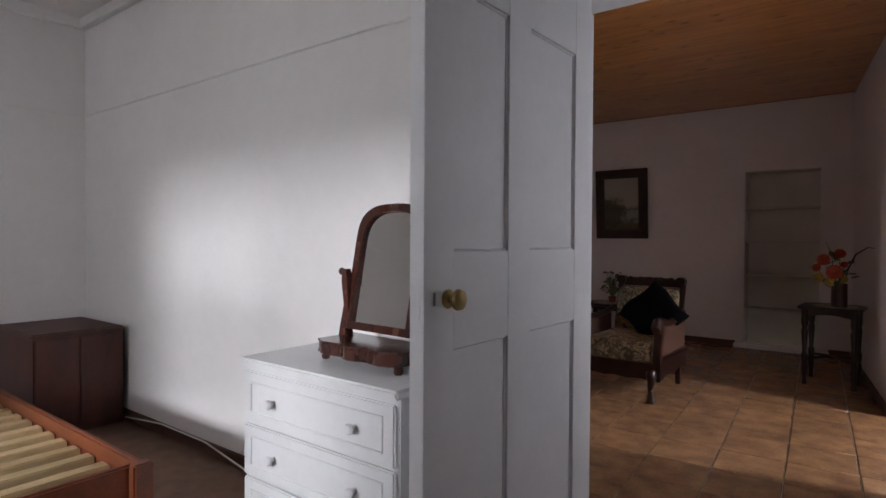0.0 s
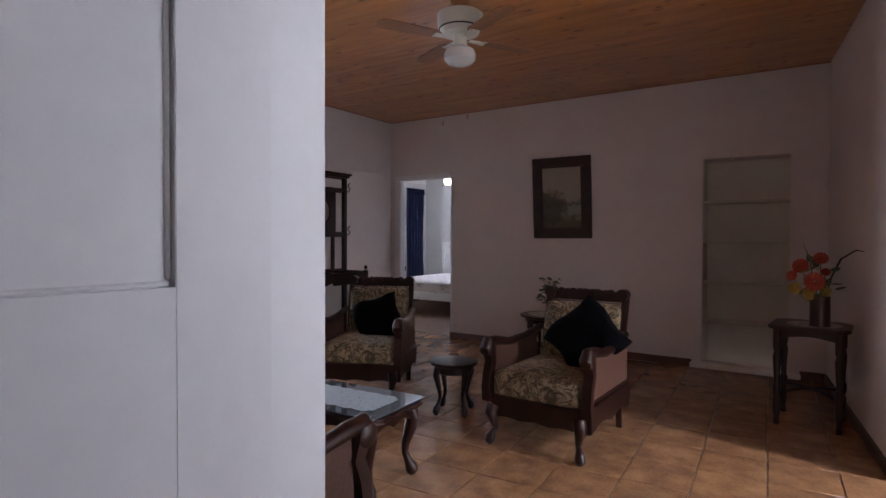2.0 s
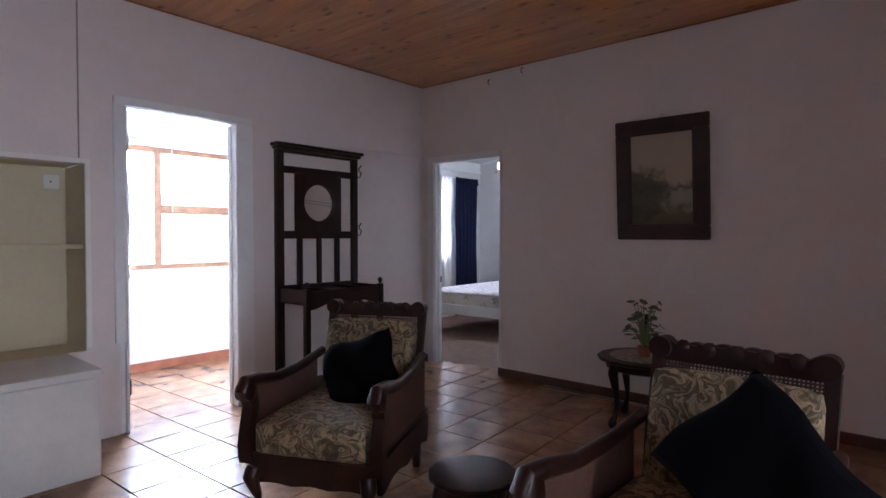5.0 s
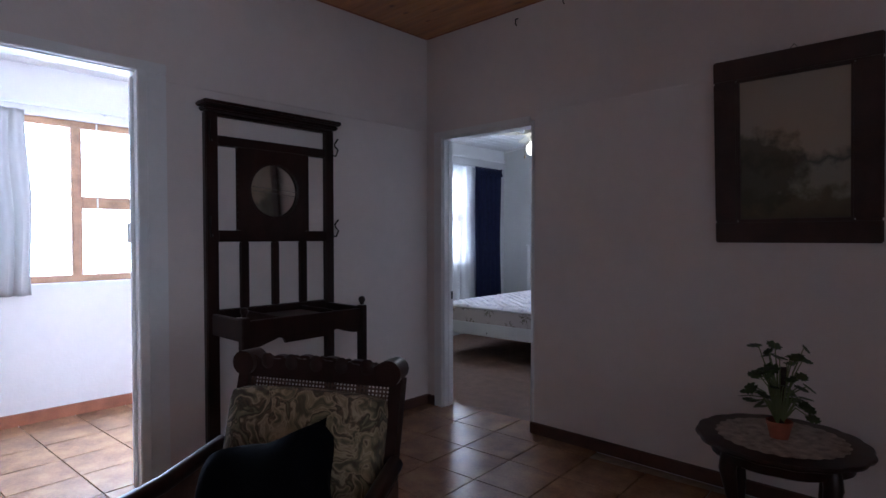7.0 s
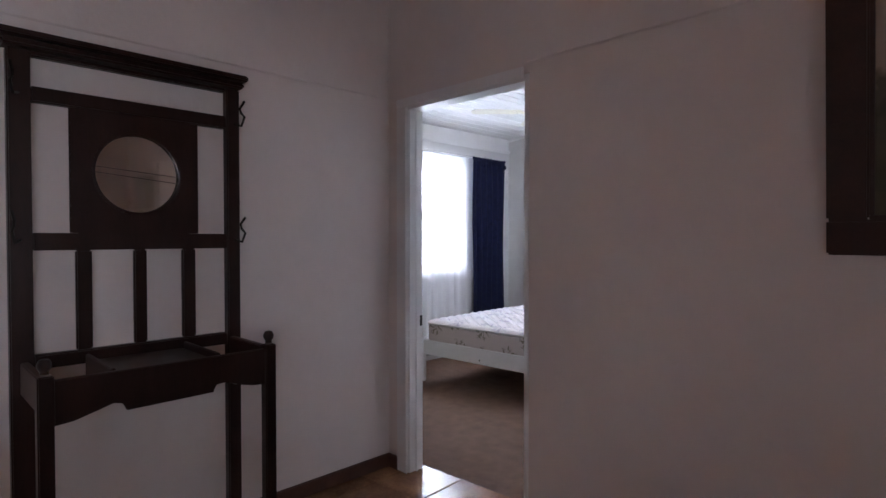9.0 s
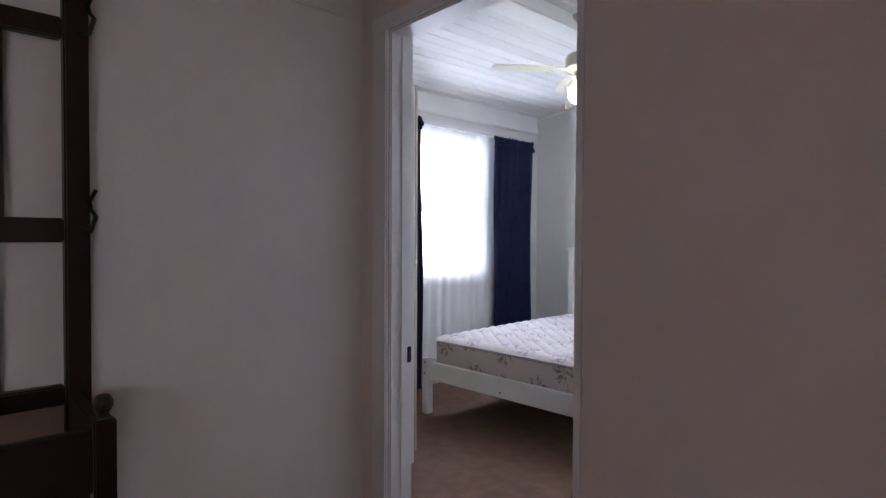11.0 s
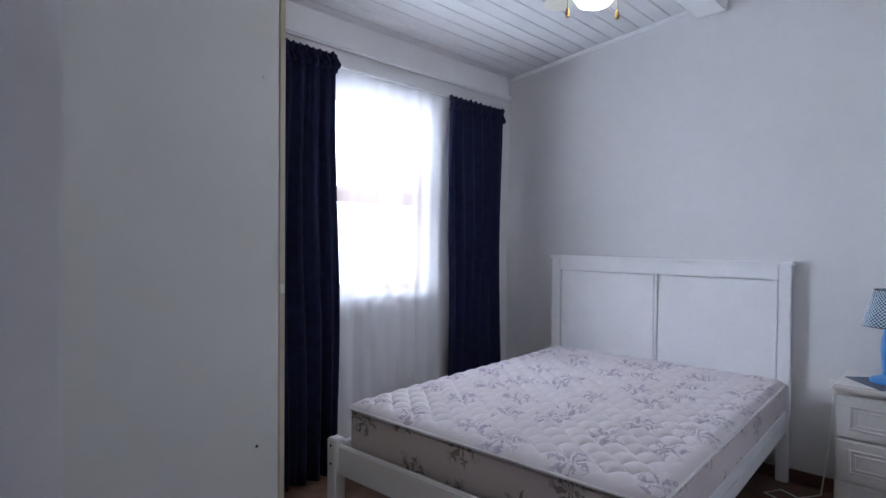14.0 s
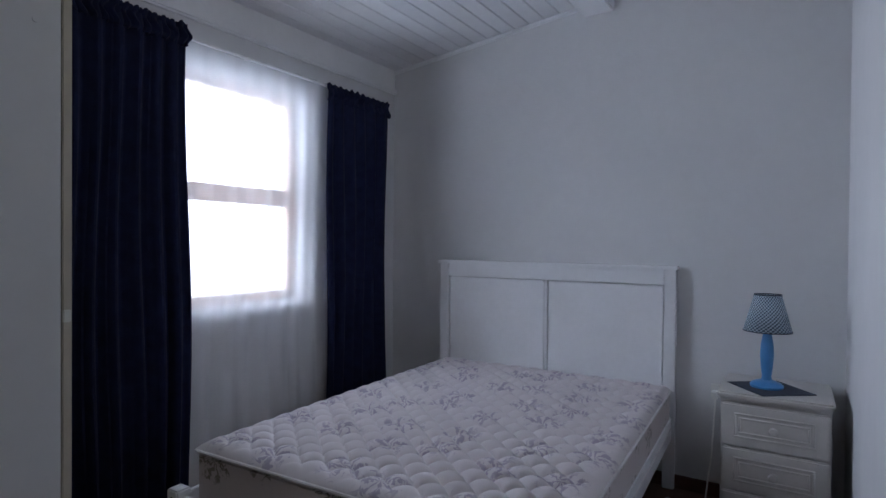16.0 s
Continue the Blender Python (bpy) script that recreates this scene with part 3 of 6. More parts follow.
# skirtings, picture rails, coves
for nm, a, b, m in (
        ("baseboard", (-3.345, NY - 0.018, 0), (-0.50, NY, 0.075), SKIRT), ("baseboard", (0.40, NY - 0.018, 0), (0.6, NY, 0.075), SKIRT),
        ("baseboard", (WX, 5.016, 0), (WX + 0.018, NY, 0.075), SKIRT), ("baseboard", (-4.31, NY - 0.018, 0), (-4.215, NY, 0.075), SKIRT),
        ("baseboard", (0.83, 4.682, 0), (2.5, 4.70, 0.075), SKIRTRED),
        ("baseboard", (-6.0, 2.9, 0), (-5.982, 6.95, 0.085), SKIRTRED), ("baseboard", (-6.0, 6.937, 0), (-4.43, 6.955, 0.085), SKIRTRED),
        ("baseboard", (-4.02, 1.392, 0), (-0.13, 1.41, 0.07), SKIRT), ("baseboard", (-4.02, -2.4, 0), (-4.002, 1.39, 0.07), SKIRT),
        ("baseboard", (BX, 10.402, 0), (-3.505, BN, 0.07), SKIRT), ("baseboard", (-3.363, BS, 0), (-3.345, 8.3, 0.07), SKIRT),
        ("trim", (-3.345, NY - 0.012, 2.105), (-0.50, NY, 2.135), ROSE), ("trim", (WX, 5.016, 2.105), (WX + 0.012, NY - 0.012, 2.135), ROSE),
        ("trim", (-4.02, 1.398, 2.145), (-0.13, 1.41, 2.17), PAINT), ("trim", (-4.02, -2.4, 2.145), (-4.008, 1.398, 2.17), PAINT),
        ("trim", (-4.02, 1.36, 2.79), (1.7, 1.41, 2.862), PAINT), ("trim", (-4.02, -2.4, 2.79), (-3.97, 1.36, 2.862), PAINT),
        ("trim", (WX, 1.54, 2.812), (WX + 0.009, NY, 2.8235), SKIRTRED), ("trim", (WX + 0.009, NY - 0.009, 2.812), (0.6, NY, 2.8235), SKIRTRED),
        ("trim", (WX, 3.845, 1.75), (WX + 0.004, 3.855, 2.775), SKIRTGREY)):
    trim(nm, a, b, m)
skirt_east = trim("baseboard_east", (-0.018, -2.28, 0), (0, -0.02, 0.075), SKIRT)
skirt_east.matrix_world = east.matrix_world.copy()
light_switch = thing("light_switch", "small white plastic light switch plate on wall", "switch", 0.60, NY, 0, 6.1)
part("plate", bx((-0.012, -2.19, 1.36), (0, -2.10, 1.50), 0.004), PLASTIC, light_switch)
part("rocker", bx((-0.018, -2.165, 1.41), (-0.010, -2.13, 1.45), 0.003), PLASTIC, light_switch)
cable = single("wire_conduit", tube([(-0.01, -2.15, 1.5), (-0.01, -2.15, 2.8)], 0.007), PAINT, "painted surface conduit running up the wall", "conduit", 0.60, NY, 0, 6.1)


def door_frame(name, axis, at0, at1, a, b, head, face, both=True):
    """A painted frame in an opening from a to b: jambs, head, a rebate, and architraves on one face."""
    f = thing(name, "", "", kind="structure")
    def put(nm, u0, u1, z0, z1, d0, d1):
        q = bx((u0, d0, z0), (u1, d1, z1), 0.005) if axis == "x" else bx((d0, u0, z0), (d1, u1, z1), 0.005)
        part(nm, q, GLOSS, f)
    lo, hi = min(at0, at1), max(at0, at1)
    put("jamb", a, a + 0.03, 0, head - 0.03, lo + 0.002, hi - 0.002)
    put("jamb", b - 0.03, b, 0, head - 0.03, lo + 0.002, hi - 0.002)
    put("head", a, b, head - 0.03, head, lo + 0.002, hi - 0.002)
    mid = (lo + hi) / 2
    if both:
        put("stop", a + 0.03, a + 0.045, 0, head - 0.045, mid - 0.02, mid + 0.015)
        put("stop", b - 0.045, b - 0.03, 0, head - 0.045, mid - 0.02, mid + 0.015)
    return f, put


frame_w, put = door_frame("door_frame_west", "y", WX, WX - 0.12, 4.07, 4.91, 2.16, WX)
put("architrave", 4.915, 5.015, 0, 2.135, WX + 0.001, WX + 0.024)
put("architrave", 4.868, 4.915, 0, 2.135, WX + 0.001, WX + 0.038)
put("post", 4.1, 4.116, 0, 2.13, WX - 0.06, WX + 0.03)
put("architrave", 4.04, 4.1, 0.6, 2.135, WX + 0.001, WX + 0.022)
put("architrave", 4.04, 5.015, 2.135, 2.19, WX + 0.001, WX + 0.028)
for z in (0.3, 1.37, 1.9):
    part("hinge", tube([(WX + 0.008, 4.125, z - 0.05), (WX + 0.008, 4.125, z + 0.05)], 0.009), IRON if z < 1 else GLOSS, frame_w)
part("striker", bx((WX - 0.05, 4.842, 1.27), (WX + 0.01, 4.851, 1.37), 0.002), GLOSS, frame_w)
# the bedroom door frame: only its latch side is trimmed
frame_n, put = door_frame("door_frame_north", "x", NY, NY + 0.11, -4.166, -3.321, 2.06, NY, False)
put("architrave", -4.225, -4.14, 0, 2.04, NY - 0.016, NY - 0.001)
put("architrave", -4.225, -3.345, 2.04, 2.09, NY - 0.018, NY - 0.001)
for y0, y1 in ((7.000, 7.020),):
    part("bead", bx((-4.1365, y0, 0), (-4.128, y1, 2.03), 0.004), GLOSS, frame_n)
part("striker", bx((-4.137, 7.037, 0.82), (-4.132, 7.056, 0.88), 0.002), IRON, frame_n)
frame_s, put = door_frame("door_frame_south", "x", 1.41, 1.54, -0.12, 0.811, 2.06, 1.41, False)
put("stop", 0.766, 0.781, 0, 2.015, 1.455, 1.49)
put("architrave", -0.19, -0.09, 0, 2.06, 1.39, 1.409)
put("architrave", 0.78, 0.87, 0, 2.06, 1.39, 1.409)
put("architrave", -0.19, 0.87, 2.06, 2.14, 1.39, 1.409)


def panel_door():
    """Four-panel painted leaf, opened into the first bedroom; local x is its thickness, y runs from the free edge to the hinges."""
    d = thing("door_1", "", "", -0.075, 0.575, 0.008, -2.0, kind="structure")
    W, H, T = 0.832, 2.02, 0.04
    cols = [(0.0, 0.105), (0.335, 0.445), (0.72, W)]
    rows = [(0.0, 0.22), (0.985, 1.205), (1.81, H)]
    across = ((0.105, 0.335), (0.445, 0.72))
    for a, b in cols:
        part("stile", bx((-T, a, 0), (0, b, H), 0.001), GLOSS, d)
    for a, b in rows:
        for p, q in across:
            part("rail", bx((-T + 0.0005, p, a), (-0.0005, q, b), 0.0), GLOSS, d)
    for a, b in ((0.22, 0.985), (1.205, 1.81)):
        for p, q in across:
            panel = part("panel", bx((-T + 0.010, p, a), (-0.010, q, b), 0.0), GLOSS, d)
            bm = bmesh.new()
            for u0, u1, z0, z1 in ((p, q, a, a + 0.006), (p, q, b - 0.006, b), (p, p + 0.006, a + 0.006, b - 0.006), (q - 0.006, q, a + 0.006, b - 0.006)):
                bx((-T + 0.005, u0, z0), (-0.005, u1, z1), 0.004, bm, 1)
            part("moulding", bm, GLOSS, panel)
    knob = part("knob", lathe([(0.021, 0.0), (0.022, 0.003), (0.010, 0.007), (0.009, 0.016), (0.019, 0.021), (0.024, 0.030), (0.022, 0.038), (0.012, 0.042), (0.0, 0.043)], 28), BRASS, d, "worn round brass knob")
    knob.matrix_local = Matrix.Translation((0, 0.082, 1.10)) @ Matrix.Rotation(radians(90), 4, "Y")
    part("keyhole", bx((-0.002, 0.030, 1.088), (0.001, 0.040, 1.118), 0.001), SKIRTGREY, d)
    part("latch_plate", bx((-0.03, -0.001, 1.06), (-0.01, 0.002, 1.14), 0.0005), GLOSS, d)
    return d


panel_door()


# ---- windows ----
def window(name, x, y0, y1, z0, z1, mullion, transom, sill=True):
    """A timber window in a wall that runs along y: frame, mullion, two-light sash and glass."""
    w = thing(name, "", "", kind="structure")
    def bar(nm, a, b, c, d, t=0.06, o=0.0):
        part(nm, bx((x - t + o, a, c), (x + o, b, d), 0.006), WINWOOD, w)
    F = 0.05
    bar("window_frame", y0, y1, z0, z0 + F)
    bar("window_frame", y0, y1, z1 - F, z1)
    bar("window_frame", y0, y0 + F, z0 + F, z1 - F)
    bar("window_frame", y1 - F, y1, z0 + F, z1 - F)
    if mullion:
        bar("mullion", mullion - 0.035, mullion + 0.035, z0 + F, z1 - F)
    bar("transom", (mullion + 0.035) if mullion else y0 + F, y1 - F, transom - 0.045, transom + 0.045, 0.055, -0.002)
    spans = [(y0 + F, mullion - 0.035, z0 + F, z1 - F)] if mullion else []
    a = mullion + 0.035 if mullion else y0 + F
    spans += [(a, y1 - F, z0 + F, transom - 0.045), (a, y1 - F, transom + 0.045, z1 - F)]
    for p, q, c, d in spans:
        pane = part("pane", bx((x - 0.035, p, c), (x - 0.031, q, d)), GLASS, w)
        pane.visible_shadow = False
    if sill:
        part("window_sill", bx((x - 0.002, y0 - 0.04, z0 - 0.035), (x + 0.085, y1 + 0.04, z0 - 0.003), 0.006), GLOSS, w)
    return w


w1 = window("window_1", -6.24, 8.73, 9.56, 0.97, 2.15, 0, 1.555)
w2 = window("window_2", -6.07, 4.42, 5.86, 0.97, 2.16, 5.04, 1.56)
for z0, z1 in ((1.02, 1.07), (1.50, 1.62), (2.06, 2.15)):
    part("stay", tube([(-6.055, 5.17, z0), (-6.055, 5.17, z1)], 0.006), PLASTIC, w2)
w4 = window("window_4", 0.94, 1.8, 2.75, 0.95, 2.1, 0, 1.55, False)
w3 = window("window_3", 0.0, 0.1, 1.6, 1.0, 2.15, 0.7, 1.58, False)
w3.matrix_world = Matrix.Translation((-0.6, -2.5, 0)) @ Matrix.Rotation(radians(90), 4, "Z")

# pale daylight outside the windows
for nm, a, b in (("backdrop", (-14, -8, -0.3), (-13.9, 26, 14)), ("backdrop", (-12, -13, -0.3), (14, -12.9, 14)), ("backdrop", (12, -9, -0.3), (12.1, 14, 14))):
    tagged(single(nm, bx(a, b), glow("pale daylight", (0.92, 0.96, 1.0), 5.5)), kind="structure")


def cloth(name, m, y0, y1, z0, z1, x, folds, depth, label, category, seed=0, flare=0.0, thick=0.003, tape=0.0, group=""):
    """A hanging curtain along y: folds that wander and deepen downwards, gathered under its heading tape."""
    rnd = random.Random(seed)
    n, rows = folds * 10, 26
    ph = [rnd.uniform(-0.5, 0.5) for _ in range(folds + 2)]
    bm = bmesh.new()
    grid = []
    for k in range(rows + 1):
        v = k / rows
        row = []
        for i in range(n + 1):
            u = i / n
            f = u * folds
            j = int(min(f, folds - 1e-6))
            s = math.sin(2 * math.pi * (f + 0.25 * ph[j] * (f - j) + 0.3 * ph[j + 1] * v * math.sin(math.pi * (f - j))))
            amp = depth * (0.45 + 0.55 * v) * (0.75 + 0.5 * abs(ph[j]))
            y = y0 + (y1 - y0) * u + flare * v * (u - 0.5) + 0.012 * math.sin(7 * v + 5 * u + seed)
            z = z1 + (z0 - z1) * v + (tape * (0.008 * abs(s) + 0.016 * ph[j] * math.sin(math.pi * (f - j))) if k < 3 else 0)
            row.append(bm.verts.new((x + amp * s, y, z)))
        grid.append(row)
    for a, b in zip(grid, grid[1:]):
        for i in range(n):
            bm.faces.new((a[i], a[i + 1], b[i + 1], b[i]))
    ob = single(name, bm, m, label, category, group=group)
    mod = ob.modifiers.new("thickness", "SOLIDIFY")
    mod.thickness = thick
    return ob


def curtain(m, y0, y1, z0, z1, x, folds, depth, label, seed, flare=0.0, heading=True, group=""):
    c = thing("curtain", label, "curtain", group=group)
    body = cloth("drape", m, y0, y1, z0, z1, x, folds, depth, "", "", seed, flare)
    body.parent = c
    if heading:
        top = cloth("heading_tape", m, y0 - 0.005, y1 + 0.005, z1 - 0.075, z1 + 0.02, x + 0.006, folds * 2, depth * 0.55, "", "", seed + 7, 0, 0.004, 1.2)
        top.parent = c
    return c


curtain(NAVY, 9.64, 10.205, 0.02, 2.215, -6.06, 6, 0.032, "long navy blue curtain hanging beside the window", 3, 0.02, group="navy curtains")
curtain(NAVY, 8.06, 8.73, 0.02, 2.255, -6.05, 8, 0.034, "long navy blue curtain with gathered heading by the window", 5, 0.05, group="navy curtains")
voile = cloth("net_curtain", SHEER, 8.12, 9.78, 0.06, 2.26, -6.125, 14, 0.012, "sheer white net curtain in front of the window", "curtain", 9, 0, 0.001)
voile.modifiers.clear()
rod = thing("curtain_track", "thin white curtain track above the bedroom window", "curtain track")
part("track", tube([(-6.095, 7.9, 2.245), (-6.095, 10.25, 2.235)], 0.008), GLOSS, rod)
for y in (8.2, 9.1, 10.1):
    part("bracket", bx((-6.17, y - 0.01, 2.235), (-6.09, y + 0.01, 2.25), 0.002), GLOSS, rod)
curtain(PALECURTAIN, 4.30, 4.72, 0.90, 2.17, -5.94, 5, 0.030, "pale grey patterned short curtain in the side room", 12, 0.05, False, group="pale curtains")
curtain(PALECURTAIN, 5.76, 6.06, 0.92, 2.17, -5.94, 4, 0.028, "pale grey patterned short curtain in the side room", 15, 0.02, False, group="pale curtains")
rod2 = thing("curtain_rail", "white curtain rail over the side room window", "curtain rail")
part("rail", bx((-5.975, 4.2, 2.215), (-5.94, 6.15, 2.235), 0.003), GLOSS, rod2)
for y in (4.25, 5.2, 6.1):
    part("bracket", bx((-6.0, y, 2.21), (-5.94, y + 0.02, 2.24), 0.002), GLOSS, rod2)


# ---- furniture parts ----
def cabriole(dx, dy, h, r=0.024, knee=0.03):
    """A curved leg from the floor up to h, bowing out along (dx, dy), with a ball foot."""
    k = 1 / math.hypot(dx, dy)
    dx, dy = dx * k, dy * k
    path = [(0.030, 0.0, 0.7), (0.034, 0.02, 1.25), (0.030, 0.045, 1.2), (0.012, 0.075, 0.72), (-0.004, 0.25 * h + 0.03, 0.66), (-0.002, 0.45 * h, 0.8), (knee * 0.6, 0.68 * h, 1.15), (knee, 0.82 * h, 1.4), (knee * 0.7, 0.93 * h, 1.45), (knee * 0.4, h, 1.35)]
    return tube([(o * dx, o * dy, z) for o, z, _ in path], [r * s for _, _, s in path], 10)


def shifted(bm, x, y, z=0):
    bmesh.ops.translate(bm, verts=bm.verts, vec=(x, y, z))
    return bm


def scallop(x0, x1, z_low, z_high, n, drop, steps=8):
    """Points of a lower edge with n hanging lobes, from x1 back to x0."""
    out = []
    for i in range(n * steps + 1):
        u = i / (n * steps)
        out.append((x1 + (x0 - x1) * u, z_low + drop * abs(math.sin(math.pi * n * u))))
    return out


def armchair(x, y, rz, label):
    c = thing("armchair", label, "armchair", x, y, 0, rz, group="carved armchairs")
    W, D = 0.62, 0.76
    for s in (-1, 1):
        part("front_leg", shifted(cabriole(s * 0.6, -0.8, 0.24, 0.026), s * (W / 2 - 0.04), 0.04), MAHOGANY, c)
        part("back_leg", tube([(s * (W / 2 - 0.045), D + 0.02, 0), (s * (W / 2 - 0.04), D - 0.02, 0.3)], [0.018, 0.022], square=True), MAHOGANY, c)
        # arm: scrolled front, sweeping back to the post; the support curls down to the seat rail
        ax = s * (W / 2 + 0.012)
        part("arm", tube([(ax, 0.055, 0.575), (ax, 0.02, 0.56), (ax, 0.005, 0.585), (ax, 0.03, 0.622), (ax, 0.12, 0.618), (ax, 0.30, 0.585), (ax * 0.98, 0.52, 0.59), (ax * 0.94, 0.76, 0.63)],
                         [0.022, 0.03, 0.034, 0.034, 0.031, 0.027, 0.026, 0.024], 12), MAHOGANY, c)
        part("arm_scroll", lathe_x(0.045, 0.075, ax, 0.035, 0.582), MAHOGANY, c)
        part("arm_support", tube([(ax, 0.05, 0.57), (ax, 0.075, 0.50), (ax, 0.045, 0.42), (ax, 0.035, 0.34), (ax, 0.05, 0.26)], [0.03, 0.027, 0.026, 0.028, 0.03], square=True), MAHOGANY, c)
        part("side_panel", plate([(0.08, 0.34), (D - 0.04, 0.34), (D - 0.04, 0.60), (0.5, 0.575), (0.3, 0.565), (0.1, 0.60)], 0.014, "yz", ax - 0.007, 0.002), CANE, c, "woven cane side panel")
        part("side_rail", plate([(0.05, 0.31), (D, 0.31), (D, 0.25), *[(p, q) for p, q in scallop(0.06, D - 0.02, 0.16, 0.25, 2, 0.035)]], 0.032, "yz", ax - 0.016, 0.004), MAHOGANY, c)
        part("stretcher", bx((ax - 0.012, 0.06, 0.325), (ax + 0.012, D, 0.345), 0.004), MAHOGANY, c)
        part("back_post", tube([(s * (W / 2 - 0.04), D - 0.02, 0.28), (s * (W / 2 - 0.04), D + 0.03, 0.6), (s * (W / 2 - 0.035), D + 0.10, 0.86)], [0.022, 0.022, 0.02], square=True), MAHOGANY, c)
    part("front_rail", plate([(-W / 2, 0.30), (W / 2, 0.30), *scallop(-W / 2 + 0.03, W / 2 - 0.03, 0.165, 0.2, 3, 0.012)], 0.035, "xz", 0.03, 0.005), MAHOGANY, c)
    part("back_rail", bx((-W / 2 + 0.03, D - 0.04, 0.24), (W / 2 - 0.03, D - 0.01, 0.31), 0.005), MAHOGANY, c)
    # crest: rounded ears and a row of carved lobes, leaning with the back
    top = []
    for i in range(49):
        u = i / 48
        ear = 0.022 * (math.exp(-((u - 0.05) / 0.055) ** 2) + math.exp(-((u - 0.95) / 0.055) ** 2))
        top.append((W / 2 - 0.022 - u * (W - 0.044), 0.878 + ear + 0.016 * abs(math.sin(6 * math.pi * u)) + 0.018 * math.sin(math.pi * u)))
    crest = plate([(-W / 2 + 0.03, 0.83), (W / 2 - 0.03, 0.83), *top], 0.045, "xz", D + 0.07, 0.01)
    for s in (-1, 1):
        tube([(s * (W / 2 - 0.05), D + 0.05, 0.88), (s * (W / 2 - 0.05), D + 0.135, 0.88)], [0.041, 0.036], 14, crest)
    for i in range(5):
        tube([((i - 2) * 0.09, D + 0.062, 0.885), ((i - 2) * 0.09, D + 0.075, 0.885)], [0.012, 0.03], 10, crest)
    part("crest_rail", crest, MAHOGANY, c, "carved scalloped crest rail")
    bm = bmesh.new()
    for i in range(41):
        u = -W / 2 + 0.06 + i * (W - 0.12) / 40
        tube([(u, D + 0.035, 0.62), (u, D + 0.095, 0.85)], 0.0034, 4, bm)
    for k in range(20):
        z = 0.63 + k * 0.0118
        tube([(-W / 2 + 0.05, D + 0.036 + (z - 0.62) * 0.26, z), (W / 2 - 0.05, D + 0.036 + (z - 0.62) * 0.26, z)], 0.0034, 4, bm)
    part("cane_back", bm, CANE, c, "open woven cane back")
    seat = box_cushion(W - 0.065, D - 0.06, 0.16)
    part("seat_cushion", shifted(seat, 0, D / 2 - 0.015, 0.375), FLORAL, c, "floral tapestry seat cushion")
    back = box_cushion(W - 0.10, 0.47, 0.13, 0.03, 0.03)
    bmesh.ops.rotate(back, verts=back.verts, cent=(0, 0, 0), matrix=Matrix.Rotation(radians(76), 3, "X"))
    part("back_cushion", shifted(back, 0, D - 0.02, 0.58), FLORAL, c, "floral tapestry back cushion")
    return c


def box_cushion(w, d, h, r=0.035, crown=0.018, cuts=9):
    """A filled box cushion with soft edges, a crowned top and slightly bellied sides."""
    bm = bmesh.new()
    bmesh.ops.create_cube(bm, size=2)
    bmesh.ops.subdivide_edges(bm, edges=list(bm.edges), cuts=cuts, use_grid_fill=True)
    half = Vector((w / 2, d / 2, h / 2))
    for v in bm.verts:
        u = v.co.copy()
        p = Vector([u[i] * half[i] for i in range(3)])
        core = Vector([max(-half[i] + r, min(half[i] - r, p[i])) for i in range(3)])
        off = p - core
        if off.length > 1e-6:
            p = core + off.normalized() * r
        p.z += crown * u.z * (1 - u.x ** 2) * (1 - u.y ** 2)
        p.y += 0.4 * crown * u.y * (1 - u.x ** 2) * (1 - u.z ** 2)
        v.co = p
    return bm


def lathe_x(r, length, x, y, z):
    """A short turned drum whose axis is x."""
    return tube([(x - length / 2, y, z), (x - length / 2 + 0.008, y, z), (x + length / 2 - 0.008, y, z), (x + length / 2, y, z)], [r * 0.7, r, r, r * 0.7], 16)


def scatter_cushion(x, y, z, rx, ry, rz, size=0.44):
    bm = pillow(size, size, 0.19, 0.36, 18)
    for v in bm.verts:
        k = math.sin(23 * v.co.x + 7 * y) * math.cos(19 * v.co.y + 5 * x)
        v.co += Vector((0.012 * math.sin(17 * v.co.y + x), 0.014 * math.sin(15 * v.co.x + 2 * y), 0.014 * k * (1 if v.co.z > 0 else -1) - 0.35 * v.co.x ** 2))
    ob = single("scatter_cushion", bm, BLACKVELVET, "blue-black velvet scatter cushion leaning on an armchair", "cushion", group="dark cushions")
    ob.matrix_world = Matrix.Translation((x, y, z)) @ Euler((radians(rx), radians(ry), radians(rz))).to_matrix().to_4x4()
    return ob


def at_chair(x, y, rz, p):
    v = Matrix.Rotation(radians(rz), 3, "Z") @ Vector(p)
    return x + v.x, y + v.y, p[2]


CH1, CH2 = (-2.41, 4.15, 26), (-0.88, 3.98, -2)
armchair(*CH1, "dark carved armchair with floral cushions beside the hall stand")
armchair(*CH2, "dark carved armchair with floral cushions and cane sides")
scatter_cushion(*at_chair(*CH1, (0.06, 0.47, 0.575)), 58, -24, CH1[2] + 4, 0.40)
scatter_cushion(*at_chair(*CH2, (0.13, 0.49, 0.63)), 60, 37, CH2[2] - 20, 0.42)


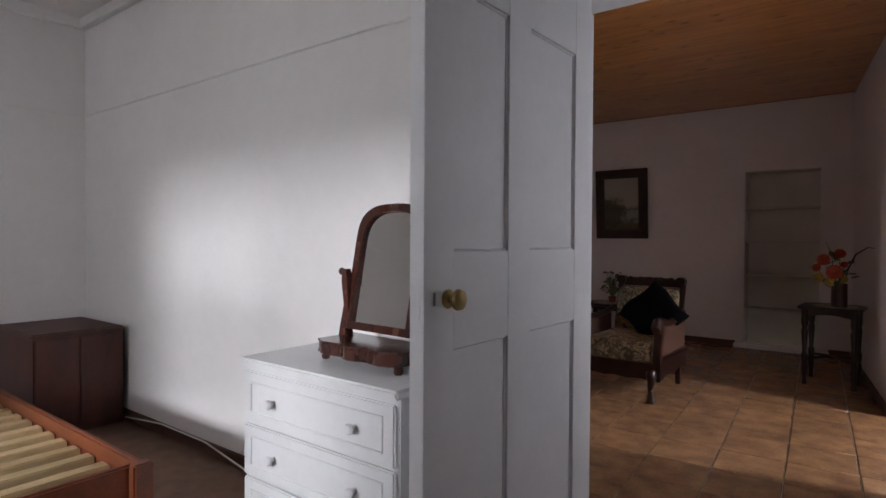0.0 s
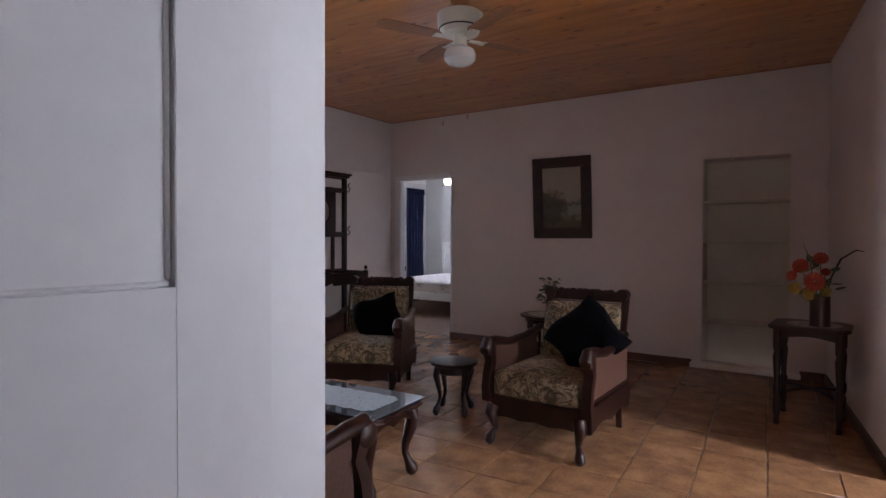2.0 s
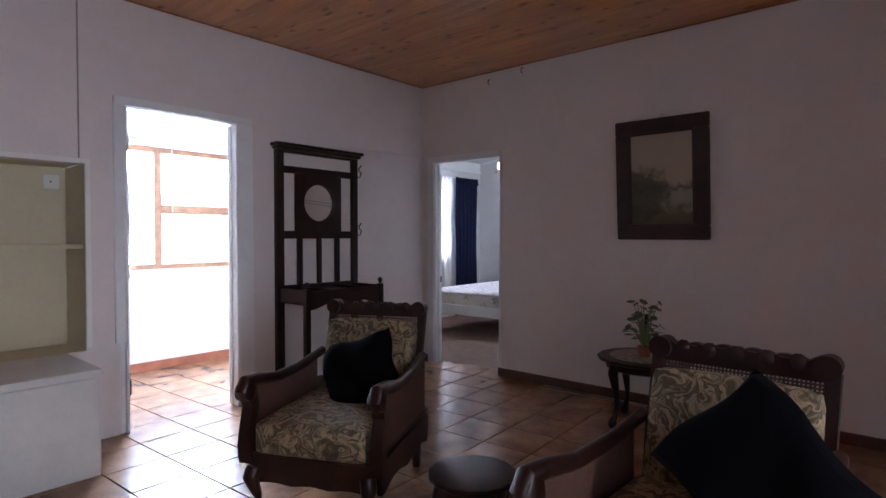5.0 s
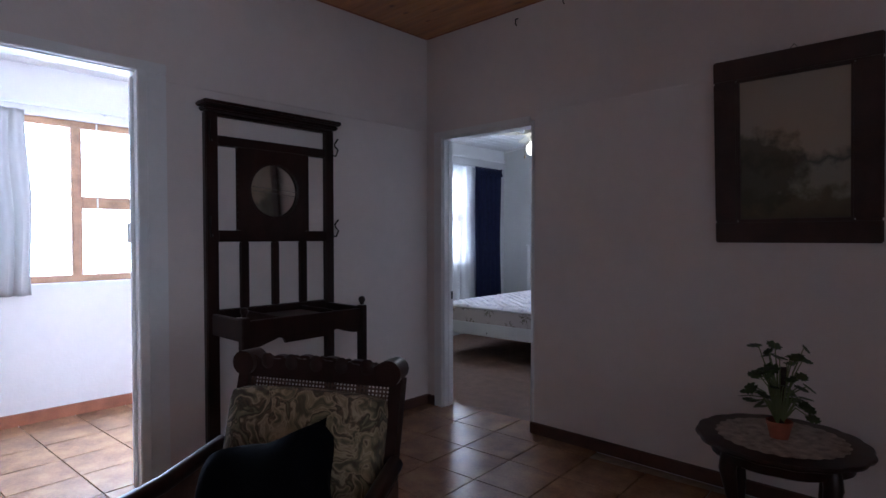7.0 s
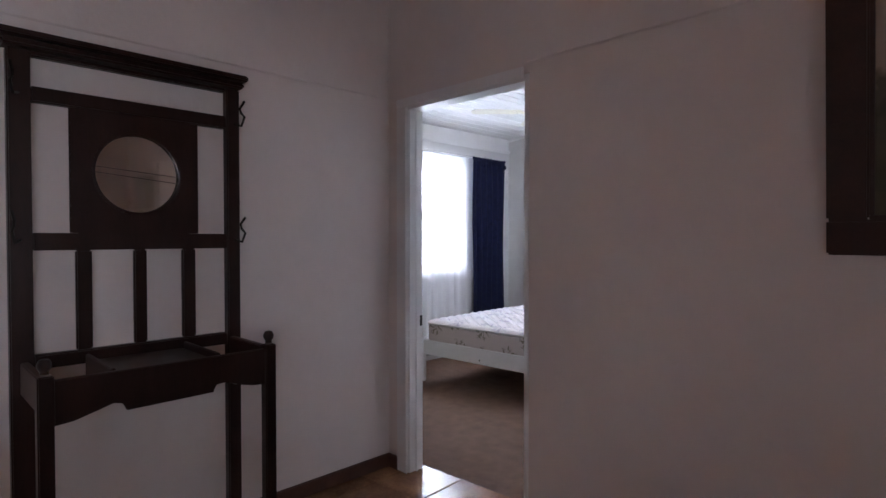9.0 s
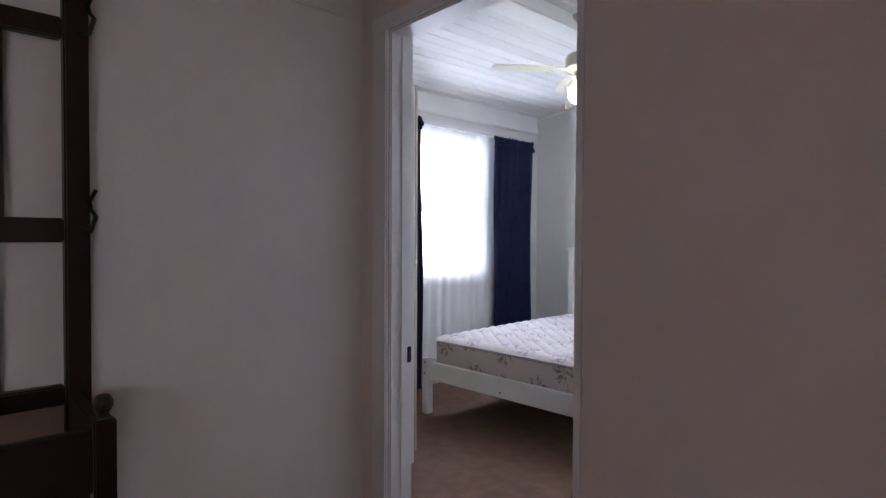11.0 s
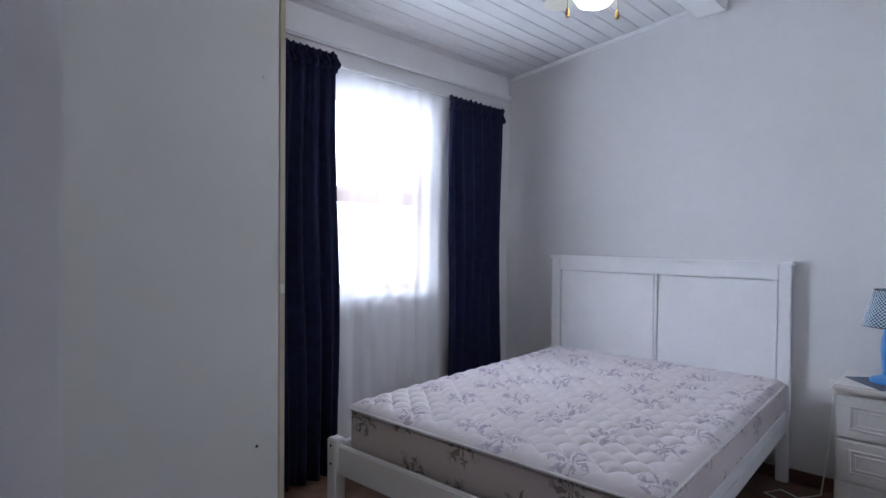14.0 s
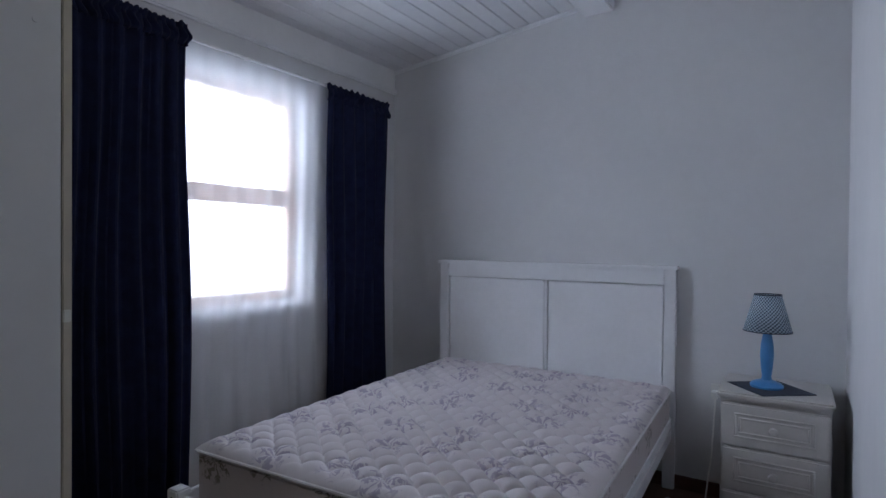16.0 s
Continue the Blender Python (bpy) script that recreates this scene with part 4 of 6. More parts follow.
def sofa(x, y):
    """Two-seat version of the chairs, facing north."""
    c = thing("sofa", "dark carved two-seat sofa with floral cushions", "sofa", x, y, 0, 180)
    W, D = 1.85, 0.80
    for s in (-1, 1):
        ax = s * (W / 2 + 0.012)
        part("front_leg", shifted(cabriole(s * 0.6, -0.8, 0.24, 0.028), s * (W / 2 - 0.04), 0.04), MAHOGANY, c)
        part("back_leg", tube([(s * (W / 2 - 0.045), D + 0.02, 0), (s * (W / 2 - 0.04), D - 0.02, 0.3)], [0.018, 0.022], square=True), MAHOGANY, c)
        part("arm", tube([(ax, 0.055, 0.575), (ax, 0.02, 0.56), (ax, 0.005, 0.585), (ax, 0.03, 0.622), (ax, 0.12, 0.618), (ax, 0.30, 0.585), (ax, 0.52, 0.59), (ax * 0.98, 0.76, 0.63)],
                         [0.022, 0.03, 0.036, 0.036, 0.033, 0.028, 0.027, 0.025], 12), MAHOGANY, c)
        part("arm_scroll", lathe_x(0.047, 0.08, ax, 0.035, 0.582), MAHOGANY, c)
        part("arm_support", tube([(ax, 0.05, 0.57), (ax, 0.075, 0.50), (ax, 0.045, 0.42), (ax, 0.035, 0.34), (ax, 0.05, 0.26)], [0.03, 0.027, 0.026, 0.028, 0.03], square=True), MAHOGANY, c)
        part("side_panel", plate([(0.08, 0.3), (D - 0.04, 0.3), (D - 0.04, 0.60), (0.5, 0.575), (0.3, 0.565), (0.1, 0.60)], 0.014, "yz", ax - 0.007, 0.002), CANE, c, "woven cane side panel")
        part("seat_cushion", shifted(box_cushion(W / 2 - 0.03, D - 0.08, 0.16), s * W / 4, D / 2 - 0.03, 0.375), FLORAL, c, "floral tapestry seat cushion")
        back = box_cushion(W / 2 - 0.04, 0.48, 0.14, 0.03, 0.03)
        bmesh.ops.rotate(back, verts=back.verts, cent=(0, 0, 0), matrix=Matrix.Rotation(radians(76), 3, "X"))
        part("back_cushion", shifted(back, s * W / 4, D - 0.03, 0.645), FLORAL, c, "floral tapestry back cushion")
    part("front_rail", plate([(-W / 2, 0.30), (W / 2, 0.30), *scallop(-W / 2 + 0.03, W / 2 - 0.03, 0.185, 0.2, 6, 0.022)], 0.035, "xz", 0.03, 0.005), MAHOGANY, c)
    part("back_frame", bx((-W / 2, D + 0.03, 0.24), (W / 2, D + 0.07, 0.86), 0.012), MAHOGANY, c)
    return c


sofa(-1.82, 2.54).scale.z = 0.95


def coffee_table(x, y, rz):
    c = thing("coffee_table", "dark carved coffee table with a glass top", "table", x, y, 0, rz)
    L, B, H = 1.12, 0.48, 0.41
    rim = bmesh.new()
    n = 64
    ring = []
    for i in range(n):
        a = 2 * math.pi * i / n
        ca, sa = math.cos(a), math.sin(a)
        k = 1 / (abs(ca) ** 14 + abs(sa) ** 14) ** (1 / 14)
        ring.append((ca * k, sa * k, 0.006 * math.sin(a * 14)))
    plate([((L / 2 + w) * u, (B / 2 + w) * v) for u, v, w in ring], 0.026, "xy", H - 0.034, 0.008, rim)
    part("table_frame", rim, MAHOGANY, c)
    pane = part("glass_top", bx((-L / 2 + 0.008, -B / 2 + 0.008, H - 0.003), (L / 2 - 0.008, B / 2 - 0.008, H + 0.003), 0.002), TABLEGLASS, c, "polished glass top")
    for s, t in ((-1, -1), (1, -1), (1, 1), (-1, 1)):
        part("leg", shifted(cabriole(s, t, H - 0.05, 0.028, 0.04), s * (L / 2 - 0.09), t * (B / 2 - 0.08)), MAHOGANY, c)
    for s in (-1, 1):
        part("apron", plate([(-L / 2 + 0.07, H - 0.03), (L / 2 - 0.07, H - 0.03), *scallop(-L / 2 + 0.1, L / 2 - 0.1, H - 0.105, 0, 3, 0.03)], 0.022, "xz", s * (B / 2 - 0.05) - 0.011, 0.004), MAHOGANY, c)
        part("apron", plate([(-B / 2 + 0.07, H - 0.03), (B / 2 - 0.07, H - 0.03), *scallop(-B / 2 + 0.09, B / 2 - 0.09, H - 0.105, 0, 2, 0.03)], 0.022, "yz", s * (L / 2 - 0.06) - 0.011, 0.004), MAHOGANY, c)
    return c


TABLEGLASS = material("table glass", (0.09, 0.11, 0.13), 0.03, vary=0.05, spec=1.0)


def lace(name):
    """Crochet: threads with small open holes."""
    m = bpy.data.materials.new(name)
    m.use_nodes = True
    n, l, b = nodes_of(m)
    b.inputs["Base Color"].default_value, b.inputs["Roughness"].default_value = (0.33, 0.37, 0.39, 1), 0.9
    co, big, fine = n.new("ShaderNodeTexCoord"), n.new("ShaderNodeTexVoronoi"), n.new("ShaderNodeTexVoronoi")
    big.inputs["Scale"].default_value, fine.inputs["Scale"].default_value = 34, 150
    big.inputs["Randomness"].default_value = 0.6
    th, tf, mx = n.new("ShaderNodeMath"), n.new("ShaderNodeMath"), n.new("ShaderNodeMath")
    th.operation, tf.operation, mx.operation = "LESS_THAN", "LESS_THAN", "MAXIMUM"
    th.inputs[1].default_value, tf.inputs[1].default_value = 0.2, 0.26
    for v, t in ((big, th), (fine, tf)):
        l.new(co.outputs["Object"], v.inputs[0])
        l.new(v.outputs["Distance"], t.inputs[0])
    l.new(th.outputs[0], mx.inputs[0])
    l.new(tf.outputs[0], mx.inputs[1])
    tr, mix = n.new("ShaderNodeBsdfTransparent"), n.new("ShaderNodeMixShader")
    l.new(mx.outputs[0], mix.inputs[0])
    l.new(b.outputs[0], mix.inputs[1])
    l.new(tr.outputs[0], mix.inputs[2])
    l.new(mix.outputs[0], n["Material Output"].inputs[0])
    return m


CROCHET = lace("crochet")


def doily(name, x, y, z, w, d, rz, label, round_=False):
    """Crocheted mat with a scalloped edge."""
    pts, lobes = [], 26
    for i in range(lobes * 8):
        a = 2 * math.pi * i / (lobes * 8)
        ca, sa = math.cos(a), math.sin(a)
        k = 1 if round_ else 1 / (abs(ca) ** 8 + abs(sa) ** 8) ** (1 / 8)
        e = 0.012 * abs(math.sin(a * lobes / 2))
        pts.append((ca * k * (w / 2 + e), sa * k * (d / 2 + e)))
    return single(name, plate(pts, 0.0015, "xy"), LACE if round_ else CROCHET, label, "doily", x, y, z, rz)


coffee_table(-1.79, 3.17, 3)
doily("doily", -1.68, 3.165, 0.4145, 0.70, 0.27, 3, "white crocheted doily lying on the coffee table")


def round_table(x, y, r, h, label, rz=0, legs=4):
    c = thing("occasional_table", label, "table", x, y, 0, rz)
    part("tabletop", lathe([(r * 0.93, h - 0.028), (r * 0.985, h - 0.02), (r, h - 0.010), (r * 0.985, h - 0.002), (r * 0.93, h), (0.01, h - 0.003)], 64, wave=(16, 0.03)), MAHOGANY, c)
    part("apron", lathe([(r * 0.74, h - 0.085), (r * 0.80, h - 0.075), (r * 0.82, h - 0.03), (r * 0.5, h - 0.028)], 48, wave=(8, 0.04)), MAHOGANY, c)
    for k in range(legs):
        a = math.pi / 4 + 2 * math.pi * k / legs
        part("leg", shifted(cabriole(math.cos(a), math.sin(a), h - 0.03, 0.019 if r < 0.2 else 0.024, 0.03), r * 0.70 * math.cos(a), r * 0.70 * math.sin(a)), MAHOGANY, c)
    return c


round_table(-1.69, 4.41, 0.170, 0.375, "small dark round wooden wine table with curved legs", 20)
PT = (-1.80, 6.49)
round_table(*PT, 0.312, 0.47, "dark round carved occasional table holding a pot plant", 10)
doily("doily", *PT, 0.471, 0.46, 0.46, 0, "round white crocheted doily on the occasional table", True)


def potted_plant(x, y, z):
    c = thing("potted_plant", "small green cut-leaf plant in a clay pot", "plant", x, y, z)
    part("pot", lathe([(0.034, 0), (0.046, 0.055), (0.049, 0.056), (0.049, 0.07), (0.043, 0.07), (0.04, 0.05), (0.0, 0.05)], 24), CLAY, c, "red clay pot")
    part("stake", tube([(0.005, 0, 0.05), (0.012, 0, 0.29)], [0.013, 0.011], 8), MAHOGANY, c, "brown moss stake")
    rnd = random.Random(11)
    for k in range(52):
        a = k * 2.4 + rnd.uniform(-0.3, 0.3)
        reach = rnd.uniform(0.03, 0.12)
        hgt = rnd.uniform(0.11, 0.35) if k < 48 else 0.37
        base = Vector((0.008 * math.cos(a), 0.008 * math.sin(a), 0.06))
        tip = Vector((reach * math.cos(a), reach * math.sin(a), hgt))
        mid = (base + tip) / 2 + Vector((0, 0, 0.05))
        stem = part("stem", tube([base, mid, tip], [0.0035, 0.003, 0.002], 5), STALK, c)
        bm = bmesh.new()
        out = []
        ln = rnd.uniform(0.026, 0.046)
        for i in range(25):
            t = i / 24 * 2 * math.pi
            r = ln * (0.62 + 0.38 * abs(math.cos(4.5 * t))) * (1 - 0.25 * math.cos(t))
            out.append((r * math.cos(t) * 0.75 + ln * 0.5, r * math.sin(t) * 0.75))
        plate(out[:-1], 0.0015, "xy", 0, bm=bm)
        lf = part("leaf", bm, LEAF, stem)
        lf.matrix_local = Matrix.Translation(tip) @ Matrix.Rotation(a, 4, "Z") @ Matrix.Rotation(radians(rnd.uniform(-10, 50)), 4, "Y") @ Matrix.Rotation(radians(rnd.uniform(-30, 30)), 4, "X")
    return c


potted_plant(PT[0] + 0.0, PT[1] - 0.02, 0.474)


def flower_table(x, y, rz):
    c = thing("side_table", "dark wooden side table with turned legs and crossed stretchers", "table", x, y, 0, rz)
    H, W = 0.68, 0.47
    k = 0.07
    h = W / 2
    part("tabletop", plate([(-h + k, -h), (h - k, -h), (h, -h + k), (h, h - k), (h - k, h), (-h + k, h), (-h, h - k), (-h, -h + k)], 0.028, "xy", H - 0.028, 0.008), MAHOGANY, c)
    for s, t in ((-1, -1), (1, -1), (1, 1), (-1, 1)):
        part("leg", lathe([(0.016, 0), (0.021, 0.015), (0.015, 0.05), (0.022, 0.09), (0.024, 0.16), (0.017, 0.19), (0.025, 0.21), (0.025, 0.26), (0.016, 0.28), (0.02, 0.36), (0.026, 0.46), (0.018, 0.5), (0.026, 0.52), (0.026, H - 0.03)], 14, c=(s * 0.175, t * 0.175)), MAHOGANY, c)
    for s in (-1, 1):
        part("apron", plate([(-0.16, H - 0.03), (0.16, H - 0.03), *scallop(-0.16, 0.16, H - 0.09, 0, 1, 0.025)], 0.018, "xz", s * 0.178 - 0.009, 0.003), MAHOGANY, c)
        part("apron", plate([(-0.16, H - 0.03), (0.16, H - 0.03), *scallop(-0.16, 0.16, H - 0.09, 0, 1, 0.025)], 0.018, "yz", s * 0.178 - 0.009, 0.003), MAHOGANY, c)
        part("stretcher", tube([(-0.17, -0.17 * s, 0.215), (-0.06, -0.05 * s, 0.235), (0.06, 0.05 * s, 0.235), (0.17, 0.17 * s, 0.215)], 0.012, 8), MAHOGANY, c)
    return c


FT = (0.475, 5.58)
flower_table(*FT, -5)
doily("doily", FT[0] + 0.02, FT[1] - 0.02, 0.6815, 0.30, 0.30, 0, "round lace mat under the flower vase", True)


def flower_vase(x, y, z):
    c = thing("flower_vase", "brown vase of red and yellow artificial flowers", "vase", x, y, z)
    part("vase", lathe([(0.058, 0), (0.062, 0.006), (0.060, 0.02), (0.058, 0.19), (0.061, 0.2), (0.052, 0.2), (0.05, 0.02), (0, 0.02)], 24), VASE, c, "dark brown glazed vase")
    rnd = random.Random(5)
    def bloom(px, py, pz, r, m, nm="bloom"):
        bm = bmesh.new()
        for layer, (cnt, rr, lift) in enumerate(((13, r, 0.0), (11, r * 0.88, r * 0.28), (9, r * 0.66, r * 0.48), (6, r * 0.4, r * 0.62))):
            for i in range(cnt):
                a = 2 * math.pi * i / cnt + layer * 0.3
                pts = []
                for u, w, hgt in ((0.15, 0.25, 0), (0.6, 0.42, 0.25), (1.0, 0.16, 0.2 + 0.3 * layer)):
                    for sgn in (-1, 1):
                        d = Vector((u * rr, sgn * w * rr * 0.8, lift + hgt * rr * 0.5))
                        d.rotate(Euler((0, 0, a)))
                        pts.append(bm.verts.new(d))
                bm.faces.new((pts[0], pts[2], pts[3], pts[1]))
                bm.faces.new((pts[2], pts[4], pts[5], pts[3]))
        ob = part(nm, bm, m, c)
        d = Vector((px, py - 0.25, 0.05 + pz - 0.28)).normalized()
        ob.matrix_local = Matrix.Translation((px, py, pz)) @ d.to_track_quat("Z", "Y").to_matrix().to_4x4()
    for px, py, pz, r, m in ((-0.11, -0.07, 0.40, 0.062, RED), (0.0, -0.03, 0.45, 0.055, RED), (-0.03, -0.10, 0.30, 0.075, RED), (-0.16, 0.0, 0.33, 0.045, RED),
                             (-0.14, -0.05, 0.25, 0.05, YELLOW), (-0.06, -0.08, 0.22, 0.05, YELLOW), (0.03, -0.09, 0.24, 0.04, YELLOW), (0.03, 0.02, 0.36, 0.035, RED)):
        bloom(px, py, pz, r * 0.84, m)
        part("stem", tube([(px * 0.2, py * 0.2, 0.15), (px * 0.7, py * 0.6, pz * 0.75), (px, py, pz)], 0.003, 5), LEAF, c)
    for k in range(26):
        a, r, hgt = rnd.uniform(1.5, 5.6), rnd.uniform(0.03, 0.12), rnd.uniform(0.19, 0.42)
        bm = plate([(0, 0), (0.02, 0.018), (0.05, 0.02), (0.085, 0), (0.05, -0.02), (0.02, -0.018)], 0.0015, "xy")
        lf = part("leaf", bm, LEAF, c)
        lf.matrix_local = Matrix.Translation((r * math.cos(a), r * math.sin(a) * 0.7, hgt)) @ Euler((rnd.uniform(-0.6, 0.6), rnd.uniform(-0.9, 0.4), a)).to_matrix().to_4x4()
    part("frond", tube([(0.02, 0, 0.15), (0.06, 0.0, 0.33), (0.11, 0, 0.45), (0.19, 0, 0.51), (0.25, 0, 0.5)], [0.004, 0.006, 0.007, 0.005, 0.002], 6), MAHOGANY, c, "dry curved reed")
    part("frond", tube([(-0.02, 0, 0.15), (-0.06, 0.03, 0.45), (-0.10, 0.05, 0.55)], [0.003, 0.004, 0.001], 6), LEAF, c)
    return c


flower_vase(FT[0] + 0.05, FT[1] - 0.1, 0.6835)


def hall_stand(x, y):
    """Tall open-backed stand with an oval mirror, slats and an umbrella tray; y runs along the wall, +x into the room."""
    c = thing("hall_stand", "tall dark wooden hall stand with round mirror and umbrella tray", "hall stand", x, y)
    T = 0.035
    def bar(nm, a, b, z0, z1, t0=0.0, t1=T):
        return part(nm, bx((t0, a, z0), (t1, b, z1), 0.005), MAHOGANY, c)
    bar("post", 0.03, 0.10, 0, 1.985, 0, 0.045)
    bar("post", 0.812, 0.87, 0, 1.985, 0, 0.045)
    part("cornice", bx((0, -0.005, 2.01), (0.12, 0.88, 2.035), 0.006), MAHOGANY, c)
    part("cornice", bx((0, 0.01, 1.985), (0.09, 0.875, 2.01), 0.008), MAHOGANY, c)
    bar("rail", 0.10, 0.812, 1.968, 1.985)
    bar("rail", 0.10, 0.812, 1.806, 1.862)
    bar("rail", 0.10, 0.812, 1.272, 1.336, 0, 0.04)
    bar("rail", 0.10, 0.812, 0.84, 0.893)
    for a, b in ((0.234, 0.288), (0.434, 0.482), (0.622, 0.677)):
        bar("slat", a, b, 0.893, 1.272, 0.006, 0.028)
    # centre panel with a round opening for the mirror
    bm, n = bmesh.new(), 48
    cy, cz, r = 0.454, 1.574, 0.155
    for w in (0.004, 0.03):
        inner, outer = [], []
        for i in range(n):
            a = 2 * math.pi * i / n
            ca, sa = math.cos(a), math.sin(a)
            k = min(0.234 / max(abs(ca), 1e-6), 0.235 / max(abs(sa), 1e-6))
            inner.append(bm.verts.new((w, cy + r * ca, cz + r * sa)))
            outer.append(bm.verts.new((w, cy + k * ca, cz - 0.003 + k * sa)))
        for i in range(n):
            j = (i + 1) % n
            bm.faces.new((inner[i], inner[j], outer[j], outer[i]))
    vs = list(bm.verts)
    for i in range(n):
        j = (i + 1) % n
        bm.faces.new((vs[i], vs[j], vs[2 * n + j], vs[2 * n + i]))
        bm.faces.new((vs[n + i], vs[n + j], vs[3 * n + j], vs[3 * n + i]))
    part("panel", bm, MAHOGANY, c, flat=True)
    mir = part("mirror", tube([(0.010, cy, cz), (0.016, cy, cz)], [r + 0.006, r + 0.006], 48), MIRROR, c, "round bevelled mirror")
    ringp = [(0.028, cy + (r + 0.004) * math.cos(2 * math.pi * i / 48), cz + (r + 0.004) * math.sin(2 * math.pi * i / 48)) for i in range(49)]
    part("mirror_bead", tube(ringp, 0.006, 6), MAHOGANY, c)
    # tray: shaped front, sides, divided top, front posts with finials
    F = 0.40
    for a in (0.05, 0.808):
        part("front_post", bx((F - 0.045, a, 0), (F, a + 0.045, 0.885), 0.004), MAHOGANY, c)
        part("finial", lathe([(0.014, 0.89), (0.012, 0.897), (0.02, 0.91), (0.021, 0.922), (0.014, 0.936), (0.0, 0.94)], 16, c=(F - 0.0225, a + 0.0225)), MAHOGANY, c)
        part("side_rail", bx((0.04, a + 0.008, 0.76), (F - 0.045, a + 0.036, 0.875), 0.004), MAHOGANY, c)
    front = [(0.095, 0.868), (0.815, 0.868), (0.815, 0.725), (0.76, 0.728), (0.69, 0.745), (0.645, 0.765), (0.61, 0.762), (0.60, 0.732), (0.305, 0.728), (0.292, 0.758), (0.262, 0.765), (0.22, 0.748), (0.15, 0.727), (0.095, 0.722)]
    part("apron", plate(front, 0.022, "yz", F - 0.034, 0.003), MAHOGANY, c)
    part("shelf", bx((0.03, 0.27, 0.83), (F - 0.03, 0.62, 0.85), 0.003), MAHOGANY, c)
    for a in (0.26, 0.62):
        part("divider", bx((0.03, a, 0.78), (F - 0.03, a + 0.016, 0.875), 0.003), MAHOGANY, c)
    part("tray", bx((0.03, 0.08, 0.06), (F - 0.02, 0.82, 0.10), 0.004), MAHOGANY, c)
    for a, s in ((0.065, -1), (0.845, 1)):
        for z in (1.36, 1.88):
            part("coat_hook", tube([(0.04, a, z - 0.05), (0.075, a + s * 0.02, z - 0.06), (0.085, a + s * 0.03, z - 0.02), (0.065, a + s * 0.022, z), (0.06, a + s * 0.02, z + 0.02), (0.085, a + s * 0.03, z + 0.05)], 0.0055, 6), IRON, c)
    return c


hall_stand(WX + 0.002, 5.175)


def picture(x, y, z):
    c = thing("framed_picture", "dark-framed faded landscape painting hanging on white wall", "picture", x, y, z)
    W, H, F = 0.68, 0.90, 0.105
    for a, b, d, e in ((-W / 2, W / 2, 0, F), (-W / 2, W / 2, H - F, H), (-W / 2, -W / 2 + F, F, H - F), (W / 2 - F, W / 2, F, H - F)):
        part("frame", bx((a, -0.03, d), (b, -0.003, e), 0.006), REDFRAME, c)
    for a, b, d, e in ((-W / 2 + F, W / 2 - F, F, F + 0.012), (-W / 2 + F, W / 2 - F, H - F - 0.012, H - F), (-W / 2 + F, -W / 2 + F + 0.012, F + 0.012, H - F - 0.012), (W / 2 - F - 0.012, W / 2 - F, F + 0.012, H - F - 0.012)):
        part("slip", bx((a, -0.024, d), (b, -0.012, e), 0.002), REDFRAME, c)
    part("canvas", bx((-W / 2 + F, -0.014, F), (W / 2 - F, -0.008, H - F)), CANVAS, c, "faded landscape canvas")
    part("cord", tube([(-0.1, -0.005, H - 0.1), (0, 0.03, H + 0.03), (0.1, -0.005, H - 0.1)], 0.002, 5), IRON, c)
    c.matrix_world = Matrix.Translation((x, y, z)) @ Matrix.Rotation(radians(4.4), 4, "X")
    return c


REDFRAME = material("red brown frame", (0.04, 0.014, 0.011), 0.4, vary=0.25, scale=12)
picture(-1.85, 6.95, 1.268)


def niche():
    f = thing("niche_shelves", "white built-in alcove shelves with painted surround", "shelves")
    for a, b, c, d in ((-0.50, -0.416, 0.05, 2.13), (0.312, 0.395, 0.05, 2.13), (-0.416, 0.312, 2.042, 2.13)):
        part("surround", bx((a, NY - 0.022, c), (b, NY - 0.001, d), 0.005), ROSE, f)
    part("plinth", bx((-0.515, NY - 0.045, 0.0), (0.41, NY - 0.001, 0.05), 0.006), PAINT, f)
    for z in (0.46, 0.85, 1.24, 1.635):
        part("shelf", bx((-0.41, NY + 0.006, z - 0.022), (0.306, 7.255, z), 0.003), SHELFCREAM, f)
    return f


SHELFCREAM = material("cream shelf", (0.62, 0.57, 0.47), 0.5, vary=0.04, scale=4)
niche()


